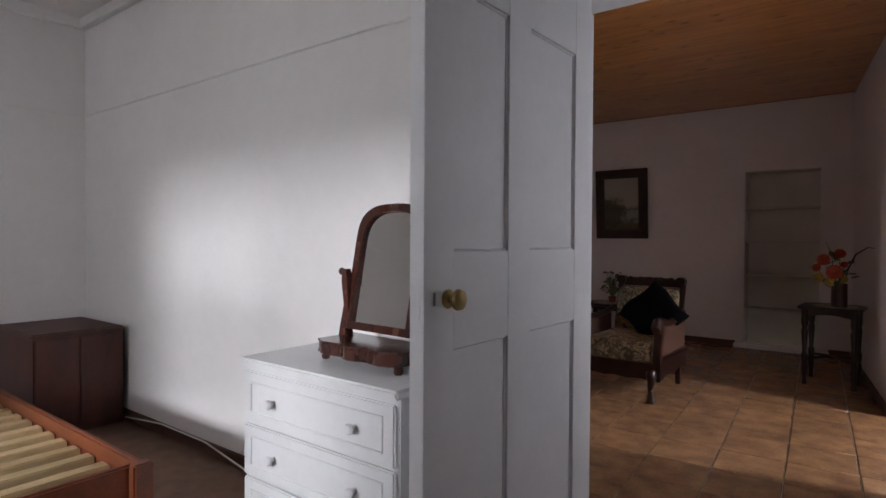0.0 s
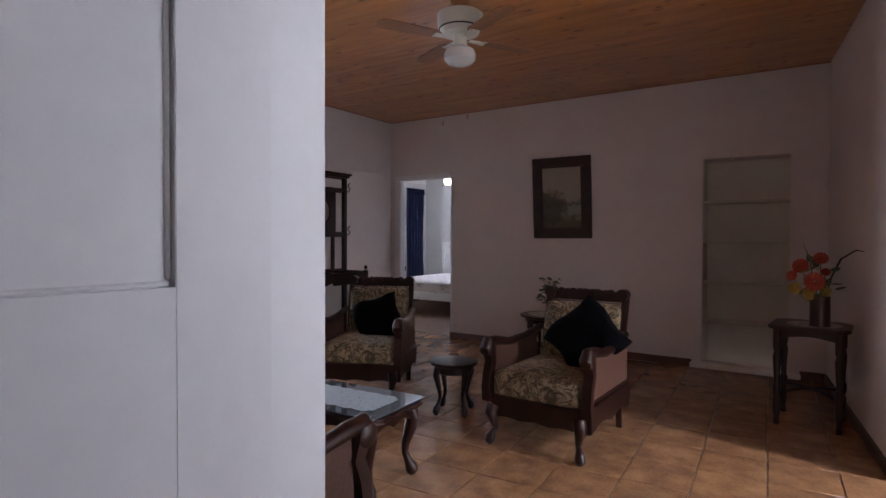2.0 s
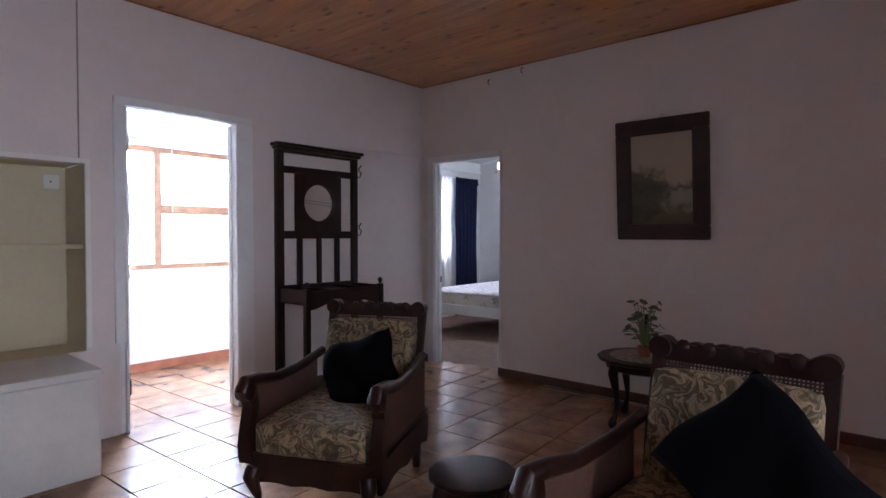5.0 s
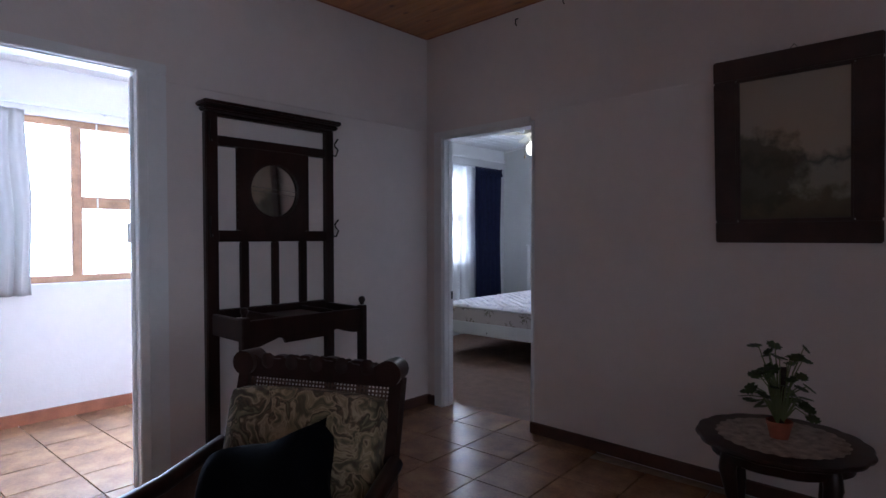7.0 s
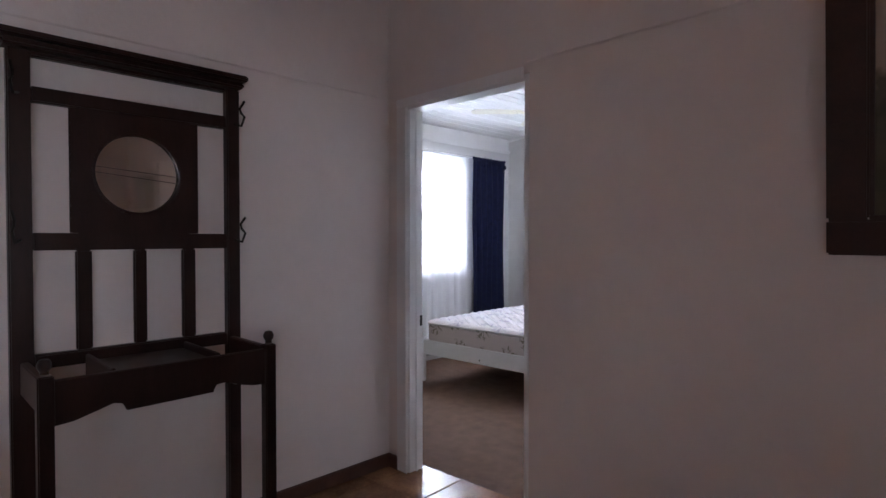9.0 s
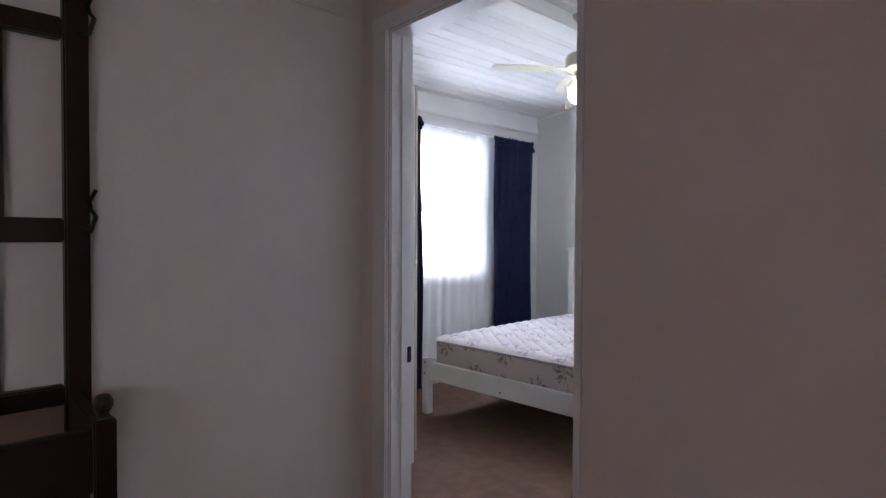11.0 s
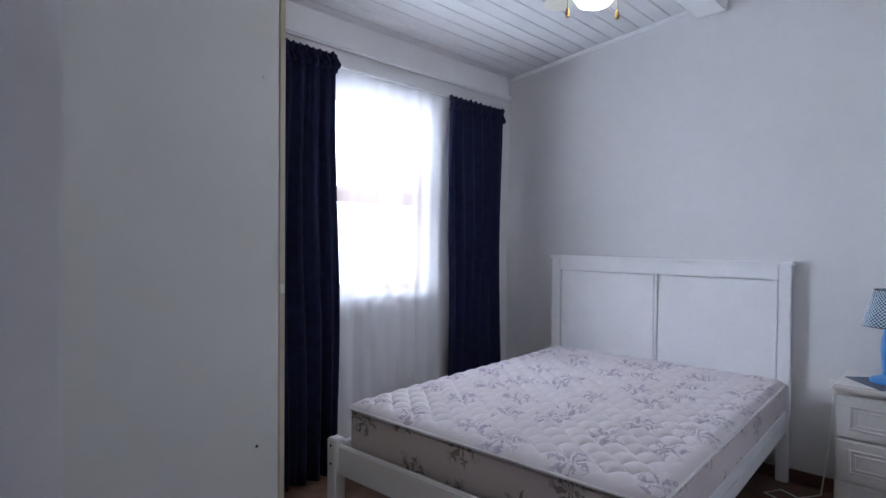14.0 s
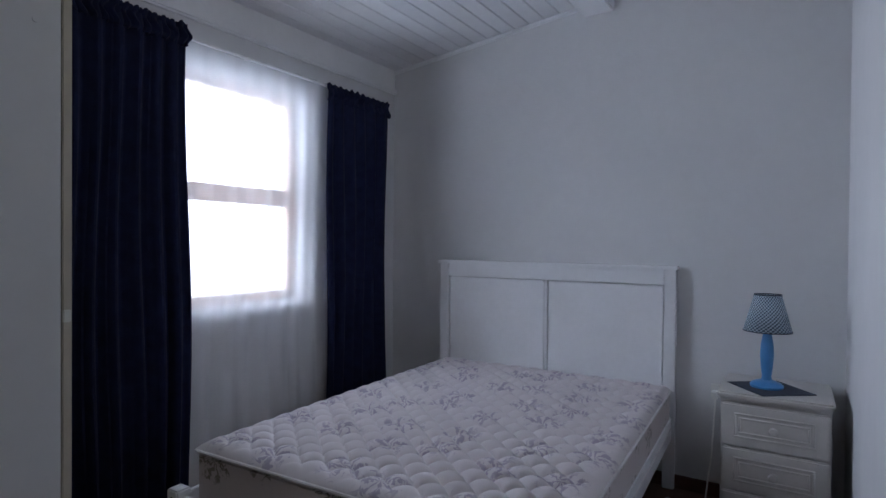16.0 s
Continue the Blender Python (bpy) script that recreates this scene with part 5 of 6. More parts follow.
def wall_unit():
    """Recess with a cream back and one shelf; low cupboards with a worktop below."""
    r = thing("wall_shelf_recess", "cream-backed shelf recess above the low cupboards", "shelves")
    y0, y1 = 1.952, 3.878
    part("back", bx((-4.70, y0 - 0.02, 0.56), (-4.68, y1 + 0.02, 1.76), 0.002), CREAM, r)
    part("side", bx((-4.68, y1, 0.577), (WX - 0.003, y1 + 0.018, 1.74), 0.002), CREAM, r)
    part("side", bx((-4.68, y0 - 0.018, 0.577), (WX - 0.003, y0, 1.74), 0.002), CREAM, r)
    part("top", bx((-4.68, y0, 1.742), (WX - 0.003, y1, 1.76), 0.002), CREAM, r)
    part("shelf", bx((-4.676, y0 + 0.004, 1.215), (WX - 0.02, y1 - 0.004, 1.24), 0.003), CREAM, r)
    part("frame", bx((WX + 0.001, y0 - 0.03, 1.74), (WX + 0.014, y1 + 0.03, 1.77), 0.003), PAINT, r)
    part("frame", bx((WX + 0.001, y1, 0.60), (WX + 0.014, y1 + 0.03, 1.74), 0.003), PAINT, r)
    s = thing("power_socket", "white plastic socket on the shelf recess back", "socket")
    part("plate", bx((-4.678, 3.75, 1.60), (-4.664, 3.84, 1.69), 0.004), PLASTIC, s)
    part("button", bx((-4.664, 3.788, 1.64), (-4.660, 3.798, 1.65), 0.001), IRON, s)
    w = thing("worktop", "pale painted worktop over low cupboards", "worktop")
    part("slab", bx((-4.68, y0, 0.550), (WX - 0.001, y1, 0.578), 0.003), CREAM, w)
    part("slab", bx((WX + 0.001, 1.56, 0.548), (-3.685, 3.775, 0.58), 0.006), AGEDPAINT, w)
    for k in range(4):
        a = 3.765 - 0.50 * (k + 1)
        u = thing("cupboard", "low white painted cupboard with a small handle", "cupboard", 0, 0, 0, group="low cupboards")
        part("carcass", bx((WX + 0.02, a + 0.001, 0.0), (-3.725, a + 0.499, 0.547), 0.002), AGEDPAINT, u)
        door = part("door", bx((-3.724, a + 0.005, 0.05), (-3.704, a + 0.495, 0.535), 0.004), AGEDPAINT, u)
        hy = a + (0.055 if k % 2 == 0 else 0.445)
        part("handle", tube([(-3.704, hy, 0.49), (-3.690, hy, 0.485), (-3.690, hy, 0.405), (-3.704, hy, 0.40)], 0.007, 8), CAST, door, "pale slim handle")


wall_unit()


def ceiling_fan(name, x, y, ceiling, drop, lit, spin, label, span=0.58):
    """Motor on a short stem, four blades on irons, a glass shade with pull chains."""
    c = thing(name, label, "ceiling fan", x, y, ceiling, spin)
    part("canopy", lathe([(0.0, 0.0), (0.065, -0.002), (0.06, -0.03), (0.02, -0.05), (0.0, -0.05)], 24), CAST if lit else BLADEWOOD, c)
    part("stem", tube([(0, 0, -0.04), (0, 0, -drop)], 0.012, 10), CAST, c)
    m0 = -drop
    if lit:
        part("motor", lathe([(0.02, m0 + 0.02), (0.085, m0 + 0.01), (0.10, m0 - 0.01), (0.10, m0 - 0.075), (0.075, m0 - 0.095), (0.03, m0 - 0.1)], 32), CAST, c)
    else:
        part("motor", lathe([(0.03, m0 + 0.022), (0.135, m0 + 0.015), (0.15, m0 + 0.004), (0.148, m0 - 0.06), (0.138, m0 - 0.085), (0.135, m0 - 0.088), (0.12, m0 - 0.12), (0.03, m0 - 0.125)], 40), CAST, c)
        part("vent_band", lathe([(0.137, m0 - 0.084), (0.1385, m0 - 0.0845), (0.137, m0 - 0.092), (0.13, m0 - 0.092)], 40), IRON, c)
        m0 -= 0.07
    part("switch_housing", lathe([(0.042, m0 - 0.05), (0.046, m0 - 0.11), (0.046, m0 - 0.125), (0.05, m0 - 0.13), (0.03, m0 - 0.16)], 24), CAST, c)
    for k in range(4):
        a = math.pi / 2 * k
        iron = plate([(0.07, -0.018), (0.15, -0.025), (0.19, -0.035), (0.19, 0.035), (0.15, 0.025), (0.07, 0.018)], 0.005, "xy", m0 - 0.085)
        ir = part("blade_iron", iron, CAST, c)
        ir.matrix_local = Matrix.Rotation(a, 4, "Z")
        out = [(0.15, -0.03), (0.19, -0.055), (span - 0.06, -0.066), (span - 0.015, -0.05), (span, 0.0), (span - 0.015, 0.05), (span - 0.06, 0.066), (0.19, 0.055), (0.15, 0.03)]
        bl = part("blade", plate(out, 0.006, "xy", -0.003, 0.001), CAST if lit else BLADEWOOD, c, "" if lit else "brown wood-faced blade")
        bl.matrix_local = Matrix.Rotation(a, 4, "Z") @ Matrix.Translation((0, 0, m0 - 0.076)) @ Matrix.Rotation(radians(4), 4, "X")
        for sx, sy in ((0.165, 0.0), (0.18, 0.02), (0.18, -0.02)):
            part("screw", lathe([(0.004, -0.006), (0.003, -0.009), (0, -0.009)], 8, c=(sx, sy)), IRON, bl)
    g = m0 - (0.16 if lit else 0.125)
    K, squat = (1.18, 1.18) if lit else (1.55, 1.08)
    shade = part("shade", lathe([(K * r, g - squat * q) for r, q in ((0.036, 0), (0.040, 0.012), (0.06, 0.028), (0.067, 0.052), (0.065, 0.085), (0.05, 0.108), (0.02, 0.12), (0.0, 0.121))], 32), OPAL if lit else OPALOFF, c, "lit opal glass shade" if lit else "frosted glass shade")
    shade.visible_shadow = not lit
    for s in (-1, 1) if lit else ():
        ch = part("pull_chain", tube([(s * 0.045, 0.02, m0 - 0.14), (s * 0.07, 0.02, m0 - 0.17), (s * 0.094, 0.02, m0 - 0.18), (s * 0.094, 0.02, m0 - 0.30)], 0.0015, 5), BRASS, c)
        part("pull", lathe([(0.0, m0 - 0.335), (0.008, m0 - 0.328), (0.009, m0 - 0.315), (0.004, m0 - 0.298), (0, m0 - 0.296)], 8, c=(s * 0.094, 0.02)), BRASS, ch)
    return c


ceiling_fan("ceiling_fan", -1.47, 4.12, CEIL, 0.105, False, 61, "cream four-blade ceiling fan with frosted shade under pine boards")
ceiling_fan("ceiling_fan", -4.575, 8.815, 2.715, 0.262, True, 47, "cream four-blade ceiling fan with its lamp lit")
for x, z in ((-3.45, 2.75), (-3.09, 2.79)):
    h = single("wall_hook", tube([(x, NY - 0.004, z), (x, NY - 0.03, z - 0.01), (x, NY - 0.035, z - 0.04), (x, NY - 0.02, z - 0.05)], 0.004, 6), IRON, "small dark hook in the wall", "hook")


# ---- second bedroom ----
BEDTURN = Matrix.Translation((-4.97, 10.37, 0)) @ Matrix.Rotation(radians(2.3), 4, "Z") @ Matrix.Translation((4.97, -10.37, 0))


def bed():
    """White painted bed: panelled headboard, low foot end, side rails, slats."""
    b = thing("bed", "white painted wooden double bed with panelled headboard", "bed")
    b.matrix_world = BEDTURN
    x0, x1, yf, yh = -5.695, -4.245, 8.43, 10.345
    for a in (x0, x1 - 0.06):
        part("head_post", bx((a, yh - 0.005, 0), (a + 0.06, yh + 0.045, 1.17), 0.005), GLOSS, b)
    part("head_cap", bx((x0 - 0.012, yh - 0.02, 1.17), (x1 + 0.012, yh + 0.055, 1.192), 0.005), GLOSS, b)
    part("head_rail", bx((x0 + 0.06, yh, 1.09), (x1 - 0.06, yh + 0.035, 1.17), 0.004), GLOSS, b)
    part("head_rail", bx((x0 + 0.06, yh, 0.30), (x1 - 0.06, yh + 0.035, 0.42), 0.004), GLOSS, b)
    mid = (x0 + x1) / 2
    part("head_stile", bx((mid - 0.008, yh + 0.008, 0.42), (mid + 0.008, yh + 0.03, 1.09), 0.003), GLOSS, b)
    for a, c in ((x0 + 0.06, mid - 0.008), (mid + 0.008, x1 - 0.06)):
        part("head_panel", bx((a + 0.006, yh + 0.011, 0.42), (c - 0.006, yh + 0.026, 1.084), 0.004), GLOSS, b)
    for a in (x0, x1 - 0.06):
        post = part("foot_post", bx((a, yf - 0.03, 0), (a + 0.06, yf + 0.03, 0.41), 0.006), GLOSS, b)
        for z in (0.38, 0.30):
            part("bolt", shifted(lathe([(0.006, 0), (0.006, 0.002), (0, 0.002)], 8), 0, 0), IRON, post).matrix_local = Matrix.Translation((a + 0.03, yf - 0.03, z)) @ Matrix.Rotation(radians(90), 4, "X")
    fr = part("foot_rail", bx((x0 + 0.06, yf - 0.015, 0.255), (x1 - 0.06, yf + 0.012, 0.385), 0.005), GLOSS, b)
    part("bolt", lathe([(0.007, 0), (0.007, 0.002), (0, 0.002)], 8), IRON, fr).matrix_local = Matrix.Translation((mid, yf - 0.015, 0.29)) @ Matrix.Rotation(radians(90), 4, "X")
    for a in (x0 + 0.015, x1 - 0.042):
        part("side_rail", bx((a, yf + 0.03, 0.265), (a + 0.027, yh, 0.385), 0.004), GLOSS, b)
    for k in range(14):
        y = yf + 0.12 + k * 0.135
        part("slat", bx((x0 + 0.042, y, 0.305), (x1 - 0.042, y + 0.07, 0.323), 0.003), SLATWOOD, b)
    return b


bed()


def mattress(x0, x1, y0, y1, z0, z1):
    """Quilted sprung mattress: puffed diamonds on top, corded edges, plain sides."""
    m = thing("mattress", "bare quilted white mattress with mauve flower sprigs", "mattress")
    m.matrix_world = BEDTURN
    nx, ny = 200, 270
    P = 0.122
    bm = bmesh.new()
    grid = []
    for j in range(ny + 1):
        row = []
        for i in range(nx + 1):
            u, v = i / nx, j / ny
            x, y = x0 + (x1 - x0) * u, y0 + (y1 - y0) * v
            ex, ey = min(u, 1 - u) * (x1 - x0), min(v, 1 - v) * (y1 - y0)
            e = min(1, min(ex, ey) / 0.06)
            # two crossing sets of stitched lines
            a, c = (x + y * 1.12) / P, (x - y * 1.12) / P
            q = (abs(math.sin(math.pi * a)) * abs(math.sin(math.pi * c))) ** 0.30
            sag = 0.006 * math.sin(3.1 * u + 0.5) * math.sin(2.7 * v)
            z = z1 - 0.035 * (1 - e) ** 2.2 + e * min(1, min(ex, ey) / 0.10) * (0.038 * q - 0.030) + sag
            row.append(bm.verts.new((x, y, z)))
        grid.append(row)
    for r, s in zip(grid, grid[1:]):
        for i in range(nx):
            bm.faces.new((r[i], r[i + 1], s[i + 1], s[i]))
    part("quilted_top", bm, TICK, m, "quilted flowered top panel")
    part("side_band", bx((x0 + 0.004, y0 + 0.004, z0 + 0.004), (x1 - 0.004, y1 - 0.004, z1 - 0.036), 0.018, seg=3), TICKBAND, m, "beige flowered side band")
    for z in (z1 - 0.036, z0 + 0.01):
        r = 0.03
        pts = []
        for cx, cy, a0 in ((x1 - r, y0 + r, -90), (x1 - r, y1 - r, 0), (x0 + r, y1 - r, 90), (x0 + r, y0 + r, 180)):
            for k in range(5):
                a = radians(a0 + k * 22.5)
                pts.append((cx + r * math.cos(a), cy + r * math.sin(a), z))
        pts.append(pts[0])
        part("piping", tube(pts, 0.006, 6), TICKPIPE, m)
    return m


TICKBAND = ticking("mattress band", True)
TICKBAND.node_tree.nodes["Mix"].inputs[6].default_value = (0.58, 0.51, 0.50, 1)
TICKBAND.node_tree.nodes["Mix"].inputs[7].default_value = (0.22, 0.19, 0.15, 1)
TICKPIPE = material("piping", (0.74, 0.71, 0.71), 0.7)
mattress(-5.655, -4.262, 8.485, 10.335, 0.324, 0.566)


def wardrobe():
    w = thing("wardrobe", "tall white melamine wardrobe against the bedroom wall", "wardrobe")
    x0, x1, y0, y1, H = -6.10, -4.945, 7.08, 7.745, 2.15
    part("side_panel", bx((x1 - 0.018, y0, 0), (x1, y1, H), 0.002), MELAMINE, w)
    part("side_panel", bx((x0, y0, 0), (x0 + 0.018, y1, H), 0.002), MELAMINE, w)
    part("top", bx((x0 + 0.018, y0, H - 0.018), (x1 - 0.018, y1, H), 0.002), MELAMINE, w)
    part("back", bx((x0 + 0.018, y0, 0.05), (x1 - 0.018, y0 + 0.006, H - 0.018)), MELAMINE, w)
    part("plinth", bx((x0 + 0.018, y1 - 0.04, 0), (x1 - 0.018, y1 - 0.02, 0.07)), MELAMINE, w)
    mid = (x0 + x1) / 2
    for a, b in ((x0 + 0.002, mid - 0.002), (mid + 0.002, x1 - 0.002)):
        d = part("door", bx((a, y1 + 0.003, 0.07), (b, y1 + 0.021, H - 0.004), 0.002), EDGECREAM, w)
        part("handle", tube([(b - 0.06 if a < mid - 0.1 else a + 0.06, y1 + 0.021, 1.0), (b - 0.06 if a < mid - 0.1 else a + 0.06, y1 + 0.045, 1.01), (b - 0.06 if a < mid - 0.1 else a + 0.06, y1 + 0.045, 1.11), (b - 0.06 if a < mid - 0.1 else a + 0.06, y1 + 0.021, 1.12)], 0.006, 6), CAST, d)
    part("hinge", bx((x1 - 0.004, y1 + 0.002, 1.14), (x1 + 0.003, y1 + 0.018, 1.165), 0.002), CAST, w)
    for y, z, r in ((7.70, 1.73, 0.006), (7.68, 0.73, 0.004), (7.69, 0.20, 0.004)):
        s = part("screw", lathe([(r, 0), (r, 0.002), (0, 0.002)], 8), MELAMINE if z > 1 else IRON, w)
        s.matrix_local = Matrix.Translation((x1, y, z)) @ Matrix.Rotation(radians(90), 4, "Y")
    return w


EDGECREAM = material("yellowed edge", (0.56, 0.50, 0.38), 0.45, vary=0.05)
wardrobe()


def drawers(name, label, x0, x1, y0, y1, H, n, plinth, m, knob_m, knob_u, bevel=0.006, moulded=False):
    """A chest that faces -y, with n drawers, turned knobs and an overhanging top."""
    c = thing(name, label, "drawers")
    part("body", bx((x0, y0 + 0.018, 0), (x1, y1, H - 0.03), 0.003), m, c)
    part("top", bx((x0 - 0.012, y0 - 0.012, H - 0.03), (x1 + 0.012, y1, H), 0.008), m, c)
    h = (H - 0.045 - plinth) / n
    for k in range(n):
        z0, z1 = plinth + k * h + 0.004, plinth + (k + 1) * h - 0.004
        d = part("drawer", bx((x0 + 0.008, y0, z0), (x1 - 0.008, y0 + 0.017, z1), bevel), m, c)
        i0, i1, j0, j1 = x0 + 0.055, x1 - 0.055, z0 + 0.04, z1 - 0.04
        steps = (0.0, 0.018) if moulded else (0.0,)
        for s in steps:
            bm = bmesh.new()
            for a, b, e, f in ((i0 + s, i1 - s, j0 + s, j0 + s + 0.008), (i0 + s, i1 - s, j1 - s - 0.008, j1 - s), (i0 + s, i0 + s + 0.008, j0 + s + 0.008, j1 - s - 0.008), (i1 - s - 0.008, i1 - s, j0 + s + 0.008, j1 - s - 0.008)):
                bx((a, y0 - 0.005, e), (b, y0 + 0.002, f), 0.002, bm, 1)
            part("moulding", bm, m, d)
        for u in knob_u:
            kb = part("knob", lathe([(0.011, 0), (0.009, 0.012), (0.017, 0.02), (0.019, 0.028), (0.013, 0.035), (0, 0.036)], 16), knob_m, d)
            kb.matrix_local = Matrix.Translation((x0 + (x1 - x0) * u, y0, (z0 + z1) / 2)) @ Matrix.Rotation(radians(90), 4, "X")
    return c


drawers("nightstand", "white painted bedside cabinet with moulded drawers", -3.985, -3.575, 9.97, 10.38, 0.66, 3, 0.03, AGEDPAINT, AGEDPAINT, (0.5,), moulded=True)
cloth_mat = single("table_mat", bx((-0.125, -0.125, 0), (0.125, 0.125, 0.003), 0.001), MAT, "dark slate square mat on the bedside cabinet", "mat", -3.80, 10.13, 0.6605, 38)


def table_lamp(x, y, z):
    c = thing("table_lamp", "blue wooden table lamp with blue checked shade", "lamp", x, y, z)
    part("base", lathe([(0.066, 0), (0.068, 0.01), (0.06, 0.02), (0.04, 0.028), (0.024, 0.034), (0.0, 0.036)], 32), BLUE, c)
    part("column", lathe([(0.022, 0.03), (0.019, 0.05), (0.024, 0.09), (0.028, 0.14), (0.026, 0.19), (0.019, 0.235), (0.017, 0.25), (0.025, 0.262), (0.02, 0.275), (0.012, 0.29)], 28), BLUE, c)
    bm = bmesh.new()
    n = 40
    ra = [bm.verts.new((0.098 * math.cos(2 * math.pi * i / n), 0.098 * math.sin(2 * math.pi * i / n), 0.255)) for i in range(n)]
    rb = [bm.verts.new((0.055 * math.cos(2 * math.pi * i / n), 0.055 * math.sin(2 * math.pi * i / n), 0.42)) for i in range(n)]
    for i in range(n):
        j = (i + 1) % n
        bm.faces.new((ra[i], ra[j], rb[j], rb[i]))
    sh = part("shade", bm, GINGHAM, c, "blue and white checked cloth shade")
    sh.modifiers.new("thickness", "SOLIDIFY").thickness = 0.002
    for r, zz in ((0.098, 0.255), (0.055, 0.42)):
        part("shade_rim", tube([(r * math.cos(2 * math.pi * i / n), r * math.sin(2 * math.pi * i / n), zz) for i in range(n + 1)], 0.0025, 5), MAT, c)
    part("bulb_holder", tube([(0, 0, 0.28), (0, 0, 0.33)], 0.014, 12), PLASTIC, c)
    return c


table_lamp(-3.815, 10.14, 0.6638)
plug = thing("wall_plug", "white plastic socket with plug beside the bed", "socket")
part("plate", bx((-4.075, BN - 0.012, 0.515), (-4.03, BN, 0.585), 0.003), PLASTIC, plug)
part("plug", bx((-4.07, BN - 0.05, 0.515), (-4.035, BN - 0.012, 0.555), 0.006), PLASTIC, plug)
single("lamp_cord", tube([(-4.05, 10.38, 0.52), (-4.06, 10.34, 0.25), (-4.08, 10.28, 0.02), (-4.16, 10.2, 0.005), (-4.25, 10.25, 0.005), (-4.3, 10.15, 0.005), (-4.1, 10.05, 0.005), (-3.97, 10.15, 0.03), (-3.97, 10.3, 0.2)], 0.0035, 6), PLASTIC, "white electric cord trailing on the carpet", "cord")

# ---- first bedroom ----
drawers("chest_of_drawers", "white painted chest of drawers with round knobs", -1.28, -0.47, 0.935, 1.385, 0.775, 3, 0.10, GLOSS, GLOSS, (0.245, 0.775))


def dressing_mirror(x, y, z, rz):
    """Swing mirror with an arched frame between two posts on a shaped base."""
    c = thing("dressing_mirror", "mahogany swing mirror with arched top on a chest", "mirror", x, y, z, rz)
    out = []
    W, D = 0.46, 0.20
    for i in range(33):
        u = i / 32
        out.append((W / 2 - W * u, -D / 2 - 0.02 * math.sin(math.pi * u) + 0.018 * math.cos(6 * math.pi * u)))
    part("base", plate([(-W / 2, D / 2), (W / 2, D / 2), *out], 0.05, "xy", 0.03, 0.008), REDMAHOG, c)
    for s, t in ((-1, -1), (1, -1), (1, 1), (-1, 1)):
        part("foot", lathe([(0.012, 0), (0.017, 0.008), (0.017, 0.024), (0.012, 0.03)], 12, c=(s * (W / 2 - 0.03), t * (D / 2 - 0.03))), REDMAHOG, c)
    for s in (-1, 1):
        part("post", tube([(s * 0.20, 0.03, 0.08), (s * 0.205, 0.03, 0.12), (s * 0.185, 0.03, 0.2), (s * 0.195, 0.03, 0.30), (s * 0.20, 0.03, 0.345)], [0.022, 0.015, 0.014, 0.016, 0.012], square=True), REDMAHOG, c)
        part("pivot_knob", tube([(s * 0.20, 0.03, 0.335), (s * 0.228, 0.03, 0.335), (s * 0.24, 0.03, 0.335)], [0.008, 0.016, 0.009], 12), REDMAHOG, c)
    m = part("mirror_frame", arch_ring(0.188, 0.152, 0.50, 0.032), REDMAHOG, c, "arched red-brown frame")
    glass_ = part("mirror_glass", plate(arch_outline(0.165, 0.47, 0.02), 0.004, "xz", -0.002), MIRROR, m, "old mirror glass")
    m.matrix_local = Matrix.Translation((0, 0.02, 0.11)) @ Matrix.Rotation(radians(-11), 4, "X")
    return c


def arch_outline(w, h, low=0.0, inset=0.0):
    """A board outline with straight sides and a rounded, arched head."""
    pts = [(-w, low), (w, low)]
    for i in range(25):
        a = math.pi * i / 24
        ca, sa = math.cos(a), math.sin(a)
        pts.append((w * (abs(ca) ** 0.7) * (1 if ca >= 0 else -1), h - 0.13 + 0.13 * (abs(sa) ** 0.75)))
    return pts


def arch_ring(w, inner, h, depth):
    bm = bmesh.new()
    a, b = arch_outline(w, h), arch_outline(inner, h - 0.03, 0.03)
    rows = []
    for pts, y in ((a, -depth / 2), (a, depth / 2), (b, depth / 2), (b, -depth / 2)):
        rows.append([bm.verts.new((p, y, q)) for p, q in pts])
    for k in range(4):
        p, q = rows[k], rows[(k + 1) % 4]
        for i in range(len(p)):
            j = (i + 1) % len(p)
            bm.faces.new((p[i], p[j], q[j], q[i]))
    return bm


REDMAHOG = material("red mahogany", (0.06, 0.017, 0.011), 0.25, vary=0.3, scale=14, stretch=(1, 1, 0.25), coat=0.4)
dressing_mirror(-0.79, 1.17, 0.7755, -4)


def blanket_chest():
    c = thing("blanket_chest", "old red-brown wooden cabinet in the bedroom corner", "cabinet")
    x0, x1, y0, y1 = -3.99, -3.30, 0.84, 1.37
    part("body", bx((x0 + 0.015, y0 + 0.015, 0.04), (x1 - 0.015, y1, 0.625), 0.008), TRUNKWOOD, c)
    part("lid", bx((x0, y0, 0.625), (x1, y1, 0.652), 0.009), TRUNKWOOD, c, "worn darker top board")
    for a, b in ((y0 + 0.02, (y0 + y1) / 2 - 0.002), ((y0 + y1) / 2 + 0.002, y1 - 0.01)):
        part("door", bx((x1 - 0.016, a, 0.07), (x1 - 0.004, b, 0.61), 0.004), TRUNKWOOD, c)
    part("plinth", bx((x0 + 0.02, y0 + 0.02, 0), (x1 - 0.02, y1, 0.04), 0.003), TRUNKWOOD, c)
    return c


blanket_chest()


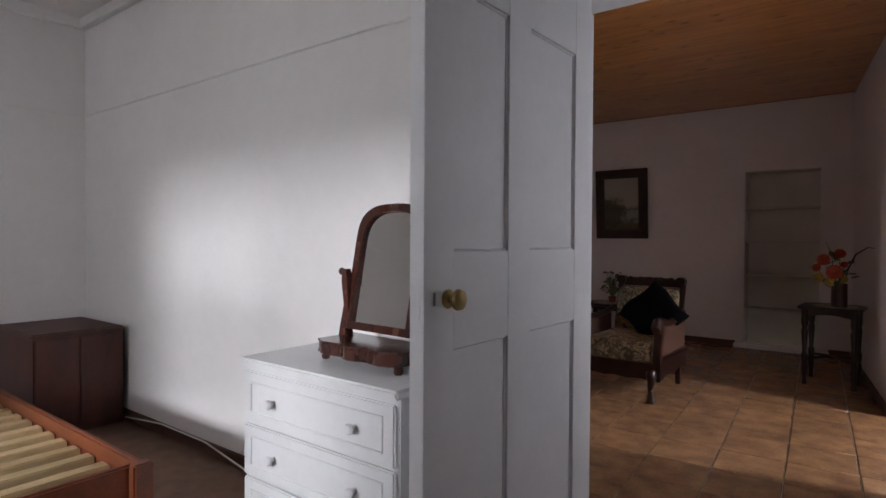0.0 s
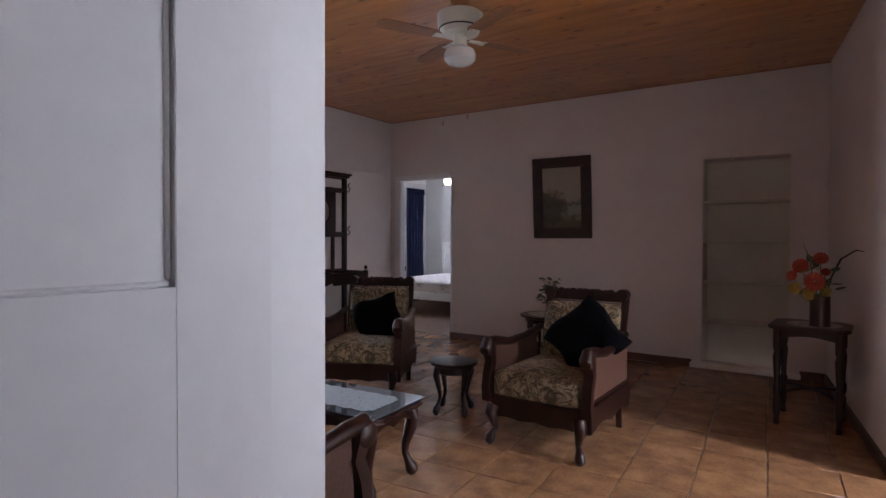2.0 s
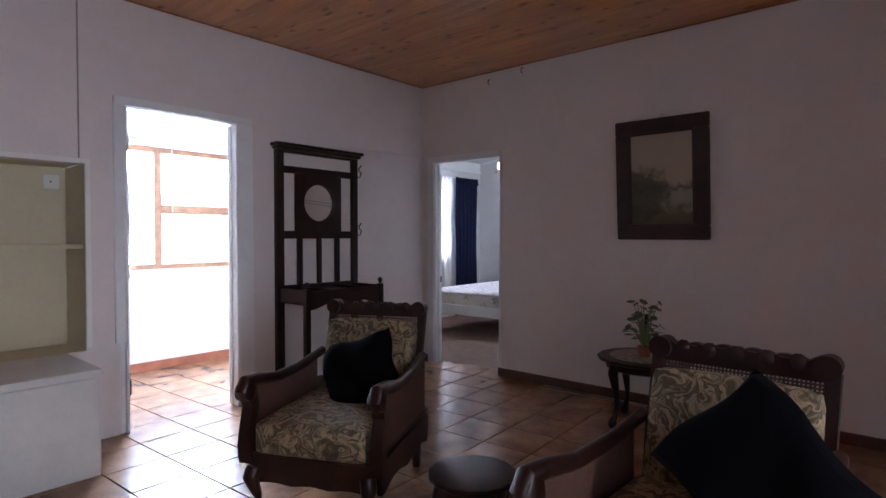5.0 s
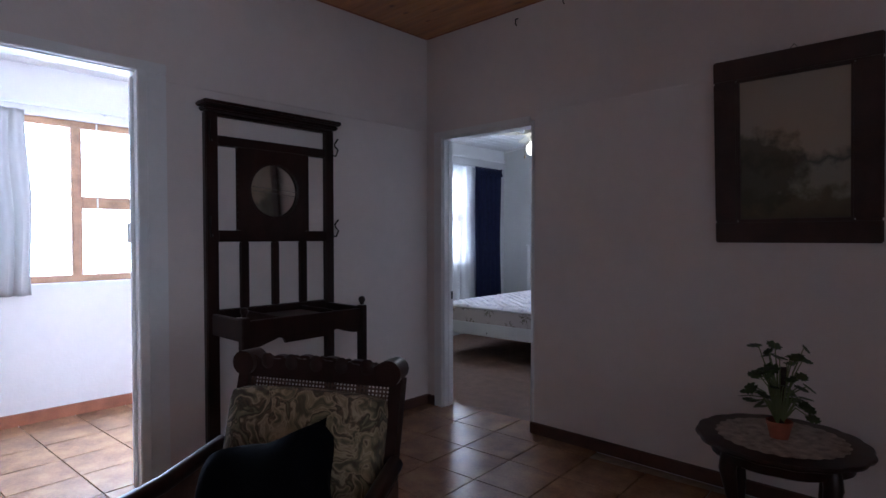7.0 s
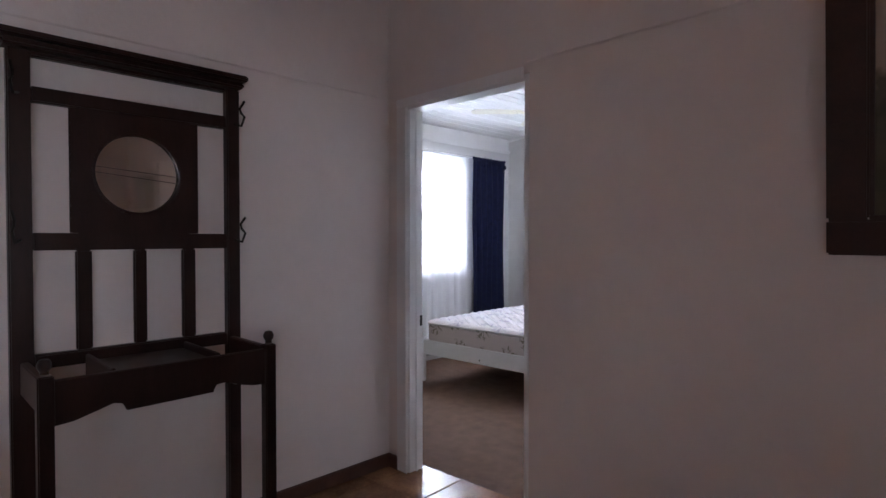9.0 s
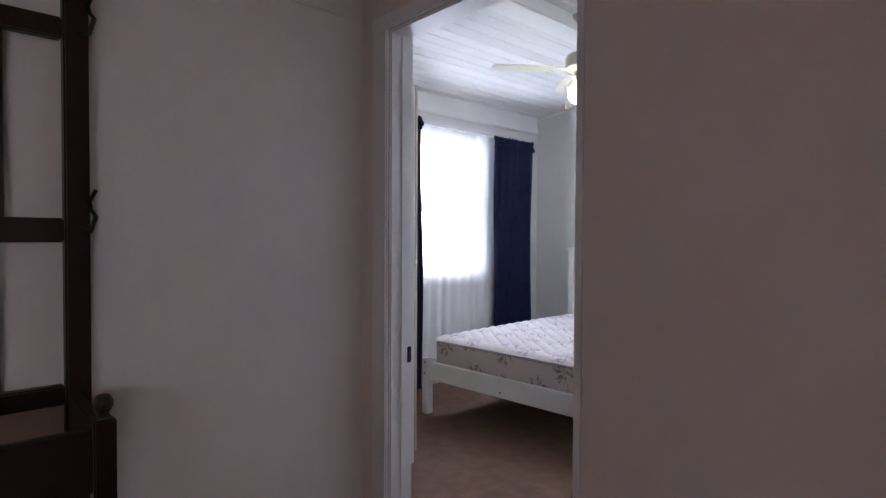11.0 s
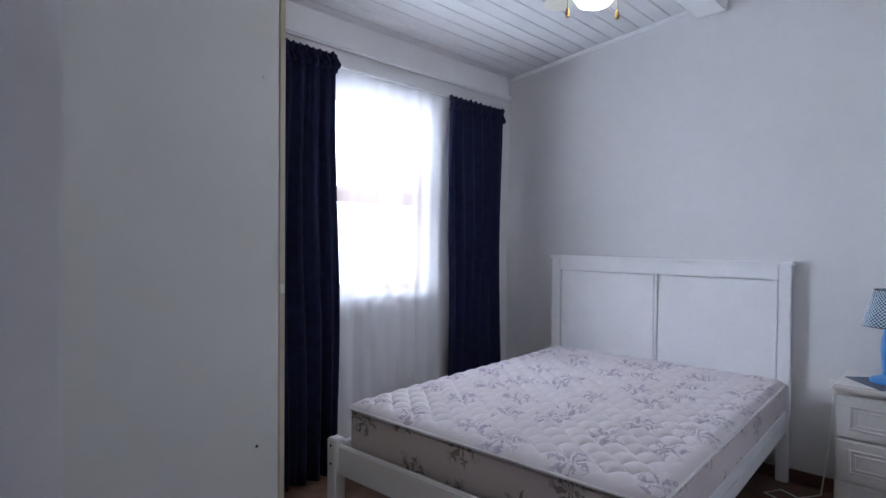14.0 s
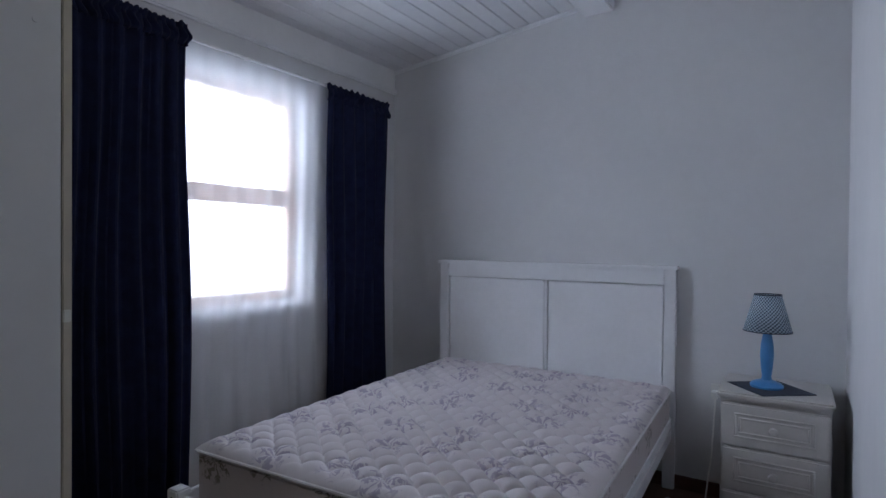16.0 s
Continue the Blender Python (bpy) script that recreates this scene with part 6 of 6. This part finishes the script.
def slat_bed():
    b = thing("slatted_bed", "red-brown wooden bed base with bare pine slats", "bed")
    x0, x1, y0, y1 = -3.36, -1.50, -0.70, 0.66
    part("side_rail", bx((x0, y1 - 0.03, 0.24), (x1, y1, 0.40), 0.008), ORANGEWOOD, b)
    part("side_rail", bx((x0, y0, 0.24), (x1, y0 + 0.03, 0.40), 0.008), ORANGEWOOD, b)
    part("end_rail", bx((x1 - 0.03, y0 + 0.03, 0.24), (x1, y1 - 0.03, 0.395), 0.008), ORANGEWOOD, b)
    part("end_rail", bx((x0, y0 + 0.03, 0.24), (x0 + 0.03, y1 - 0.03, 0.395), 0.008), ORANGEWOOD, b)
    for x in (x0 + 0.005, x1 - 0.055):
        for y in (y0 + 0.004, y1 - 0.054):
            part("leg", bx((x, y, 0), (x + 0.05, y + 0.05, 0.25), 0.006), ORANGEWOOD, b)
    part("post", bx((x1, y1 - 0.06, 0.1), (x1 + 0.05, y1 + 0.012, 0.405), 0.008), ORANGEWOOD, b)
    part("ledge", bx((x0 + 0.03, y1 - 0.055, 0.285), (x1 - 0.03, y1 - 0.03, 0.308), 0.003), SLATWOOD, b)
    part("ledge", bx((x0 + 0.03, y0 + 0.03, 0.285), (x1 - 0.03, y0 + 0.055, 0.308), 0.003), SLATWOOD, b)
    for k in range(12):
        x = x1 - 0.125 - k * 0.144
        part("slat", bx((x, y0 + 0.032, 0.308), (x + 0.066, y1 - 0.036, 0.342), 0.005), SLATWOOD, b)
    return b


ORANGEWOOD = material("orange stained wood", (0.23, 0.06, 0.024), 0.35, vary=0.2, scale=10, stretch=(0.25, 1, 1), coat=0.2)
slat_bed()
single("extension_cord", tube([(-1.30, 1.36, 0.012), (-1.8, 1.35, 0.02), (-2.3, 1.37, 0.08), (-2.8, 1.36, 0.09), (-3.3, 1.375, 0.03)], 0.005, 6), PLASTIC, "pale electric cord along the skirting", "cord")

# ---- tiled floors ----
def tile_mesh(size, gap=0.006, thick=0.011):
    h = size / 2 - gap / 2
    return finish("tile", bx((-h, -h, -thick), (h, h, 0), 0.0025, seg=1), TILE)


def tiles(floor, keep, origin, size, turn, reach):
    """Tiles laid on a floor slab, each a piece of its own on one mesh; each a little out of level."""
    me = tile_mesh(size)
    rnd = random.Random(2)
    r = Matrix.Rotation(radians(turn), 3, "Z")
    for i in range(-reach, reach):
        for j in range(-reach, reach):
            p = r @ Vector(((i + 0.5) * size, (j + 0.5) * size, 0)) + Vector((*origin, 0))
            if keep(p.x, p.y):
                ob = new("tile", me)
                ob.parent = floor
                ob.matrix_local = Matrix.Translation((p.x, p.y, rnd.uniform(-0.0006, 0.0006))) @ Euler((rnd.uniform(-0.0015, 0.0015), rnd.uniform(-0.0015, 0.0015), radians(turn))).to_matrix().to_4x4()


SIZE, TURN, START = 0.335, 3.0, (-3.86, 6.78)
floor = trim("floor", (-6.1, 1.48, -0.06), (2.7, 7.02, -0.010), GROUT, 0)
tiles(floor, lambda x, y: -4.5 < x < 0.95 and 1.44 < y < 7.0, START, SIZE, TURN, 22)
floor_side = trim("floor_side", (-6.1, 2.9, -0.07), (-4.48, 7.0, -0.061), GROUT, 0)
tiles(floor_side, lambda x, y: -6.15 < x <= -4.5 and 3.0 < y < 7.0, START, SIZE, TURN, 22)
floor_passage = trim("floor_passage", (0.9, 3.0, -0.07), (2.7, 4.8, -0.061), GROUT, 0)
tiles(floor_passage, lambda x, y: 0.95 <= x < 2.7 and 3.0 < y < 4.8, START, SIZE, TURN, 22)
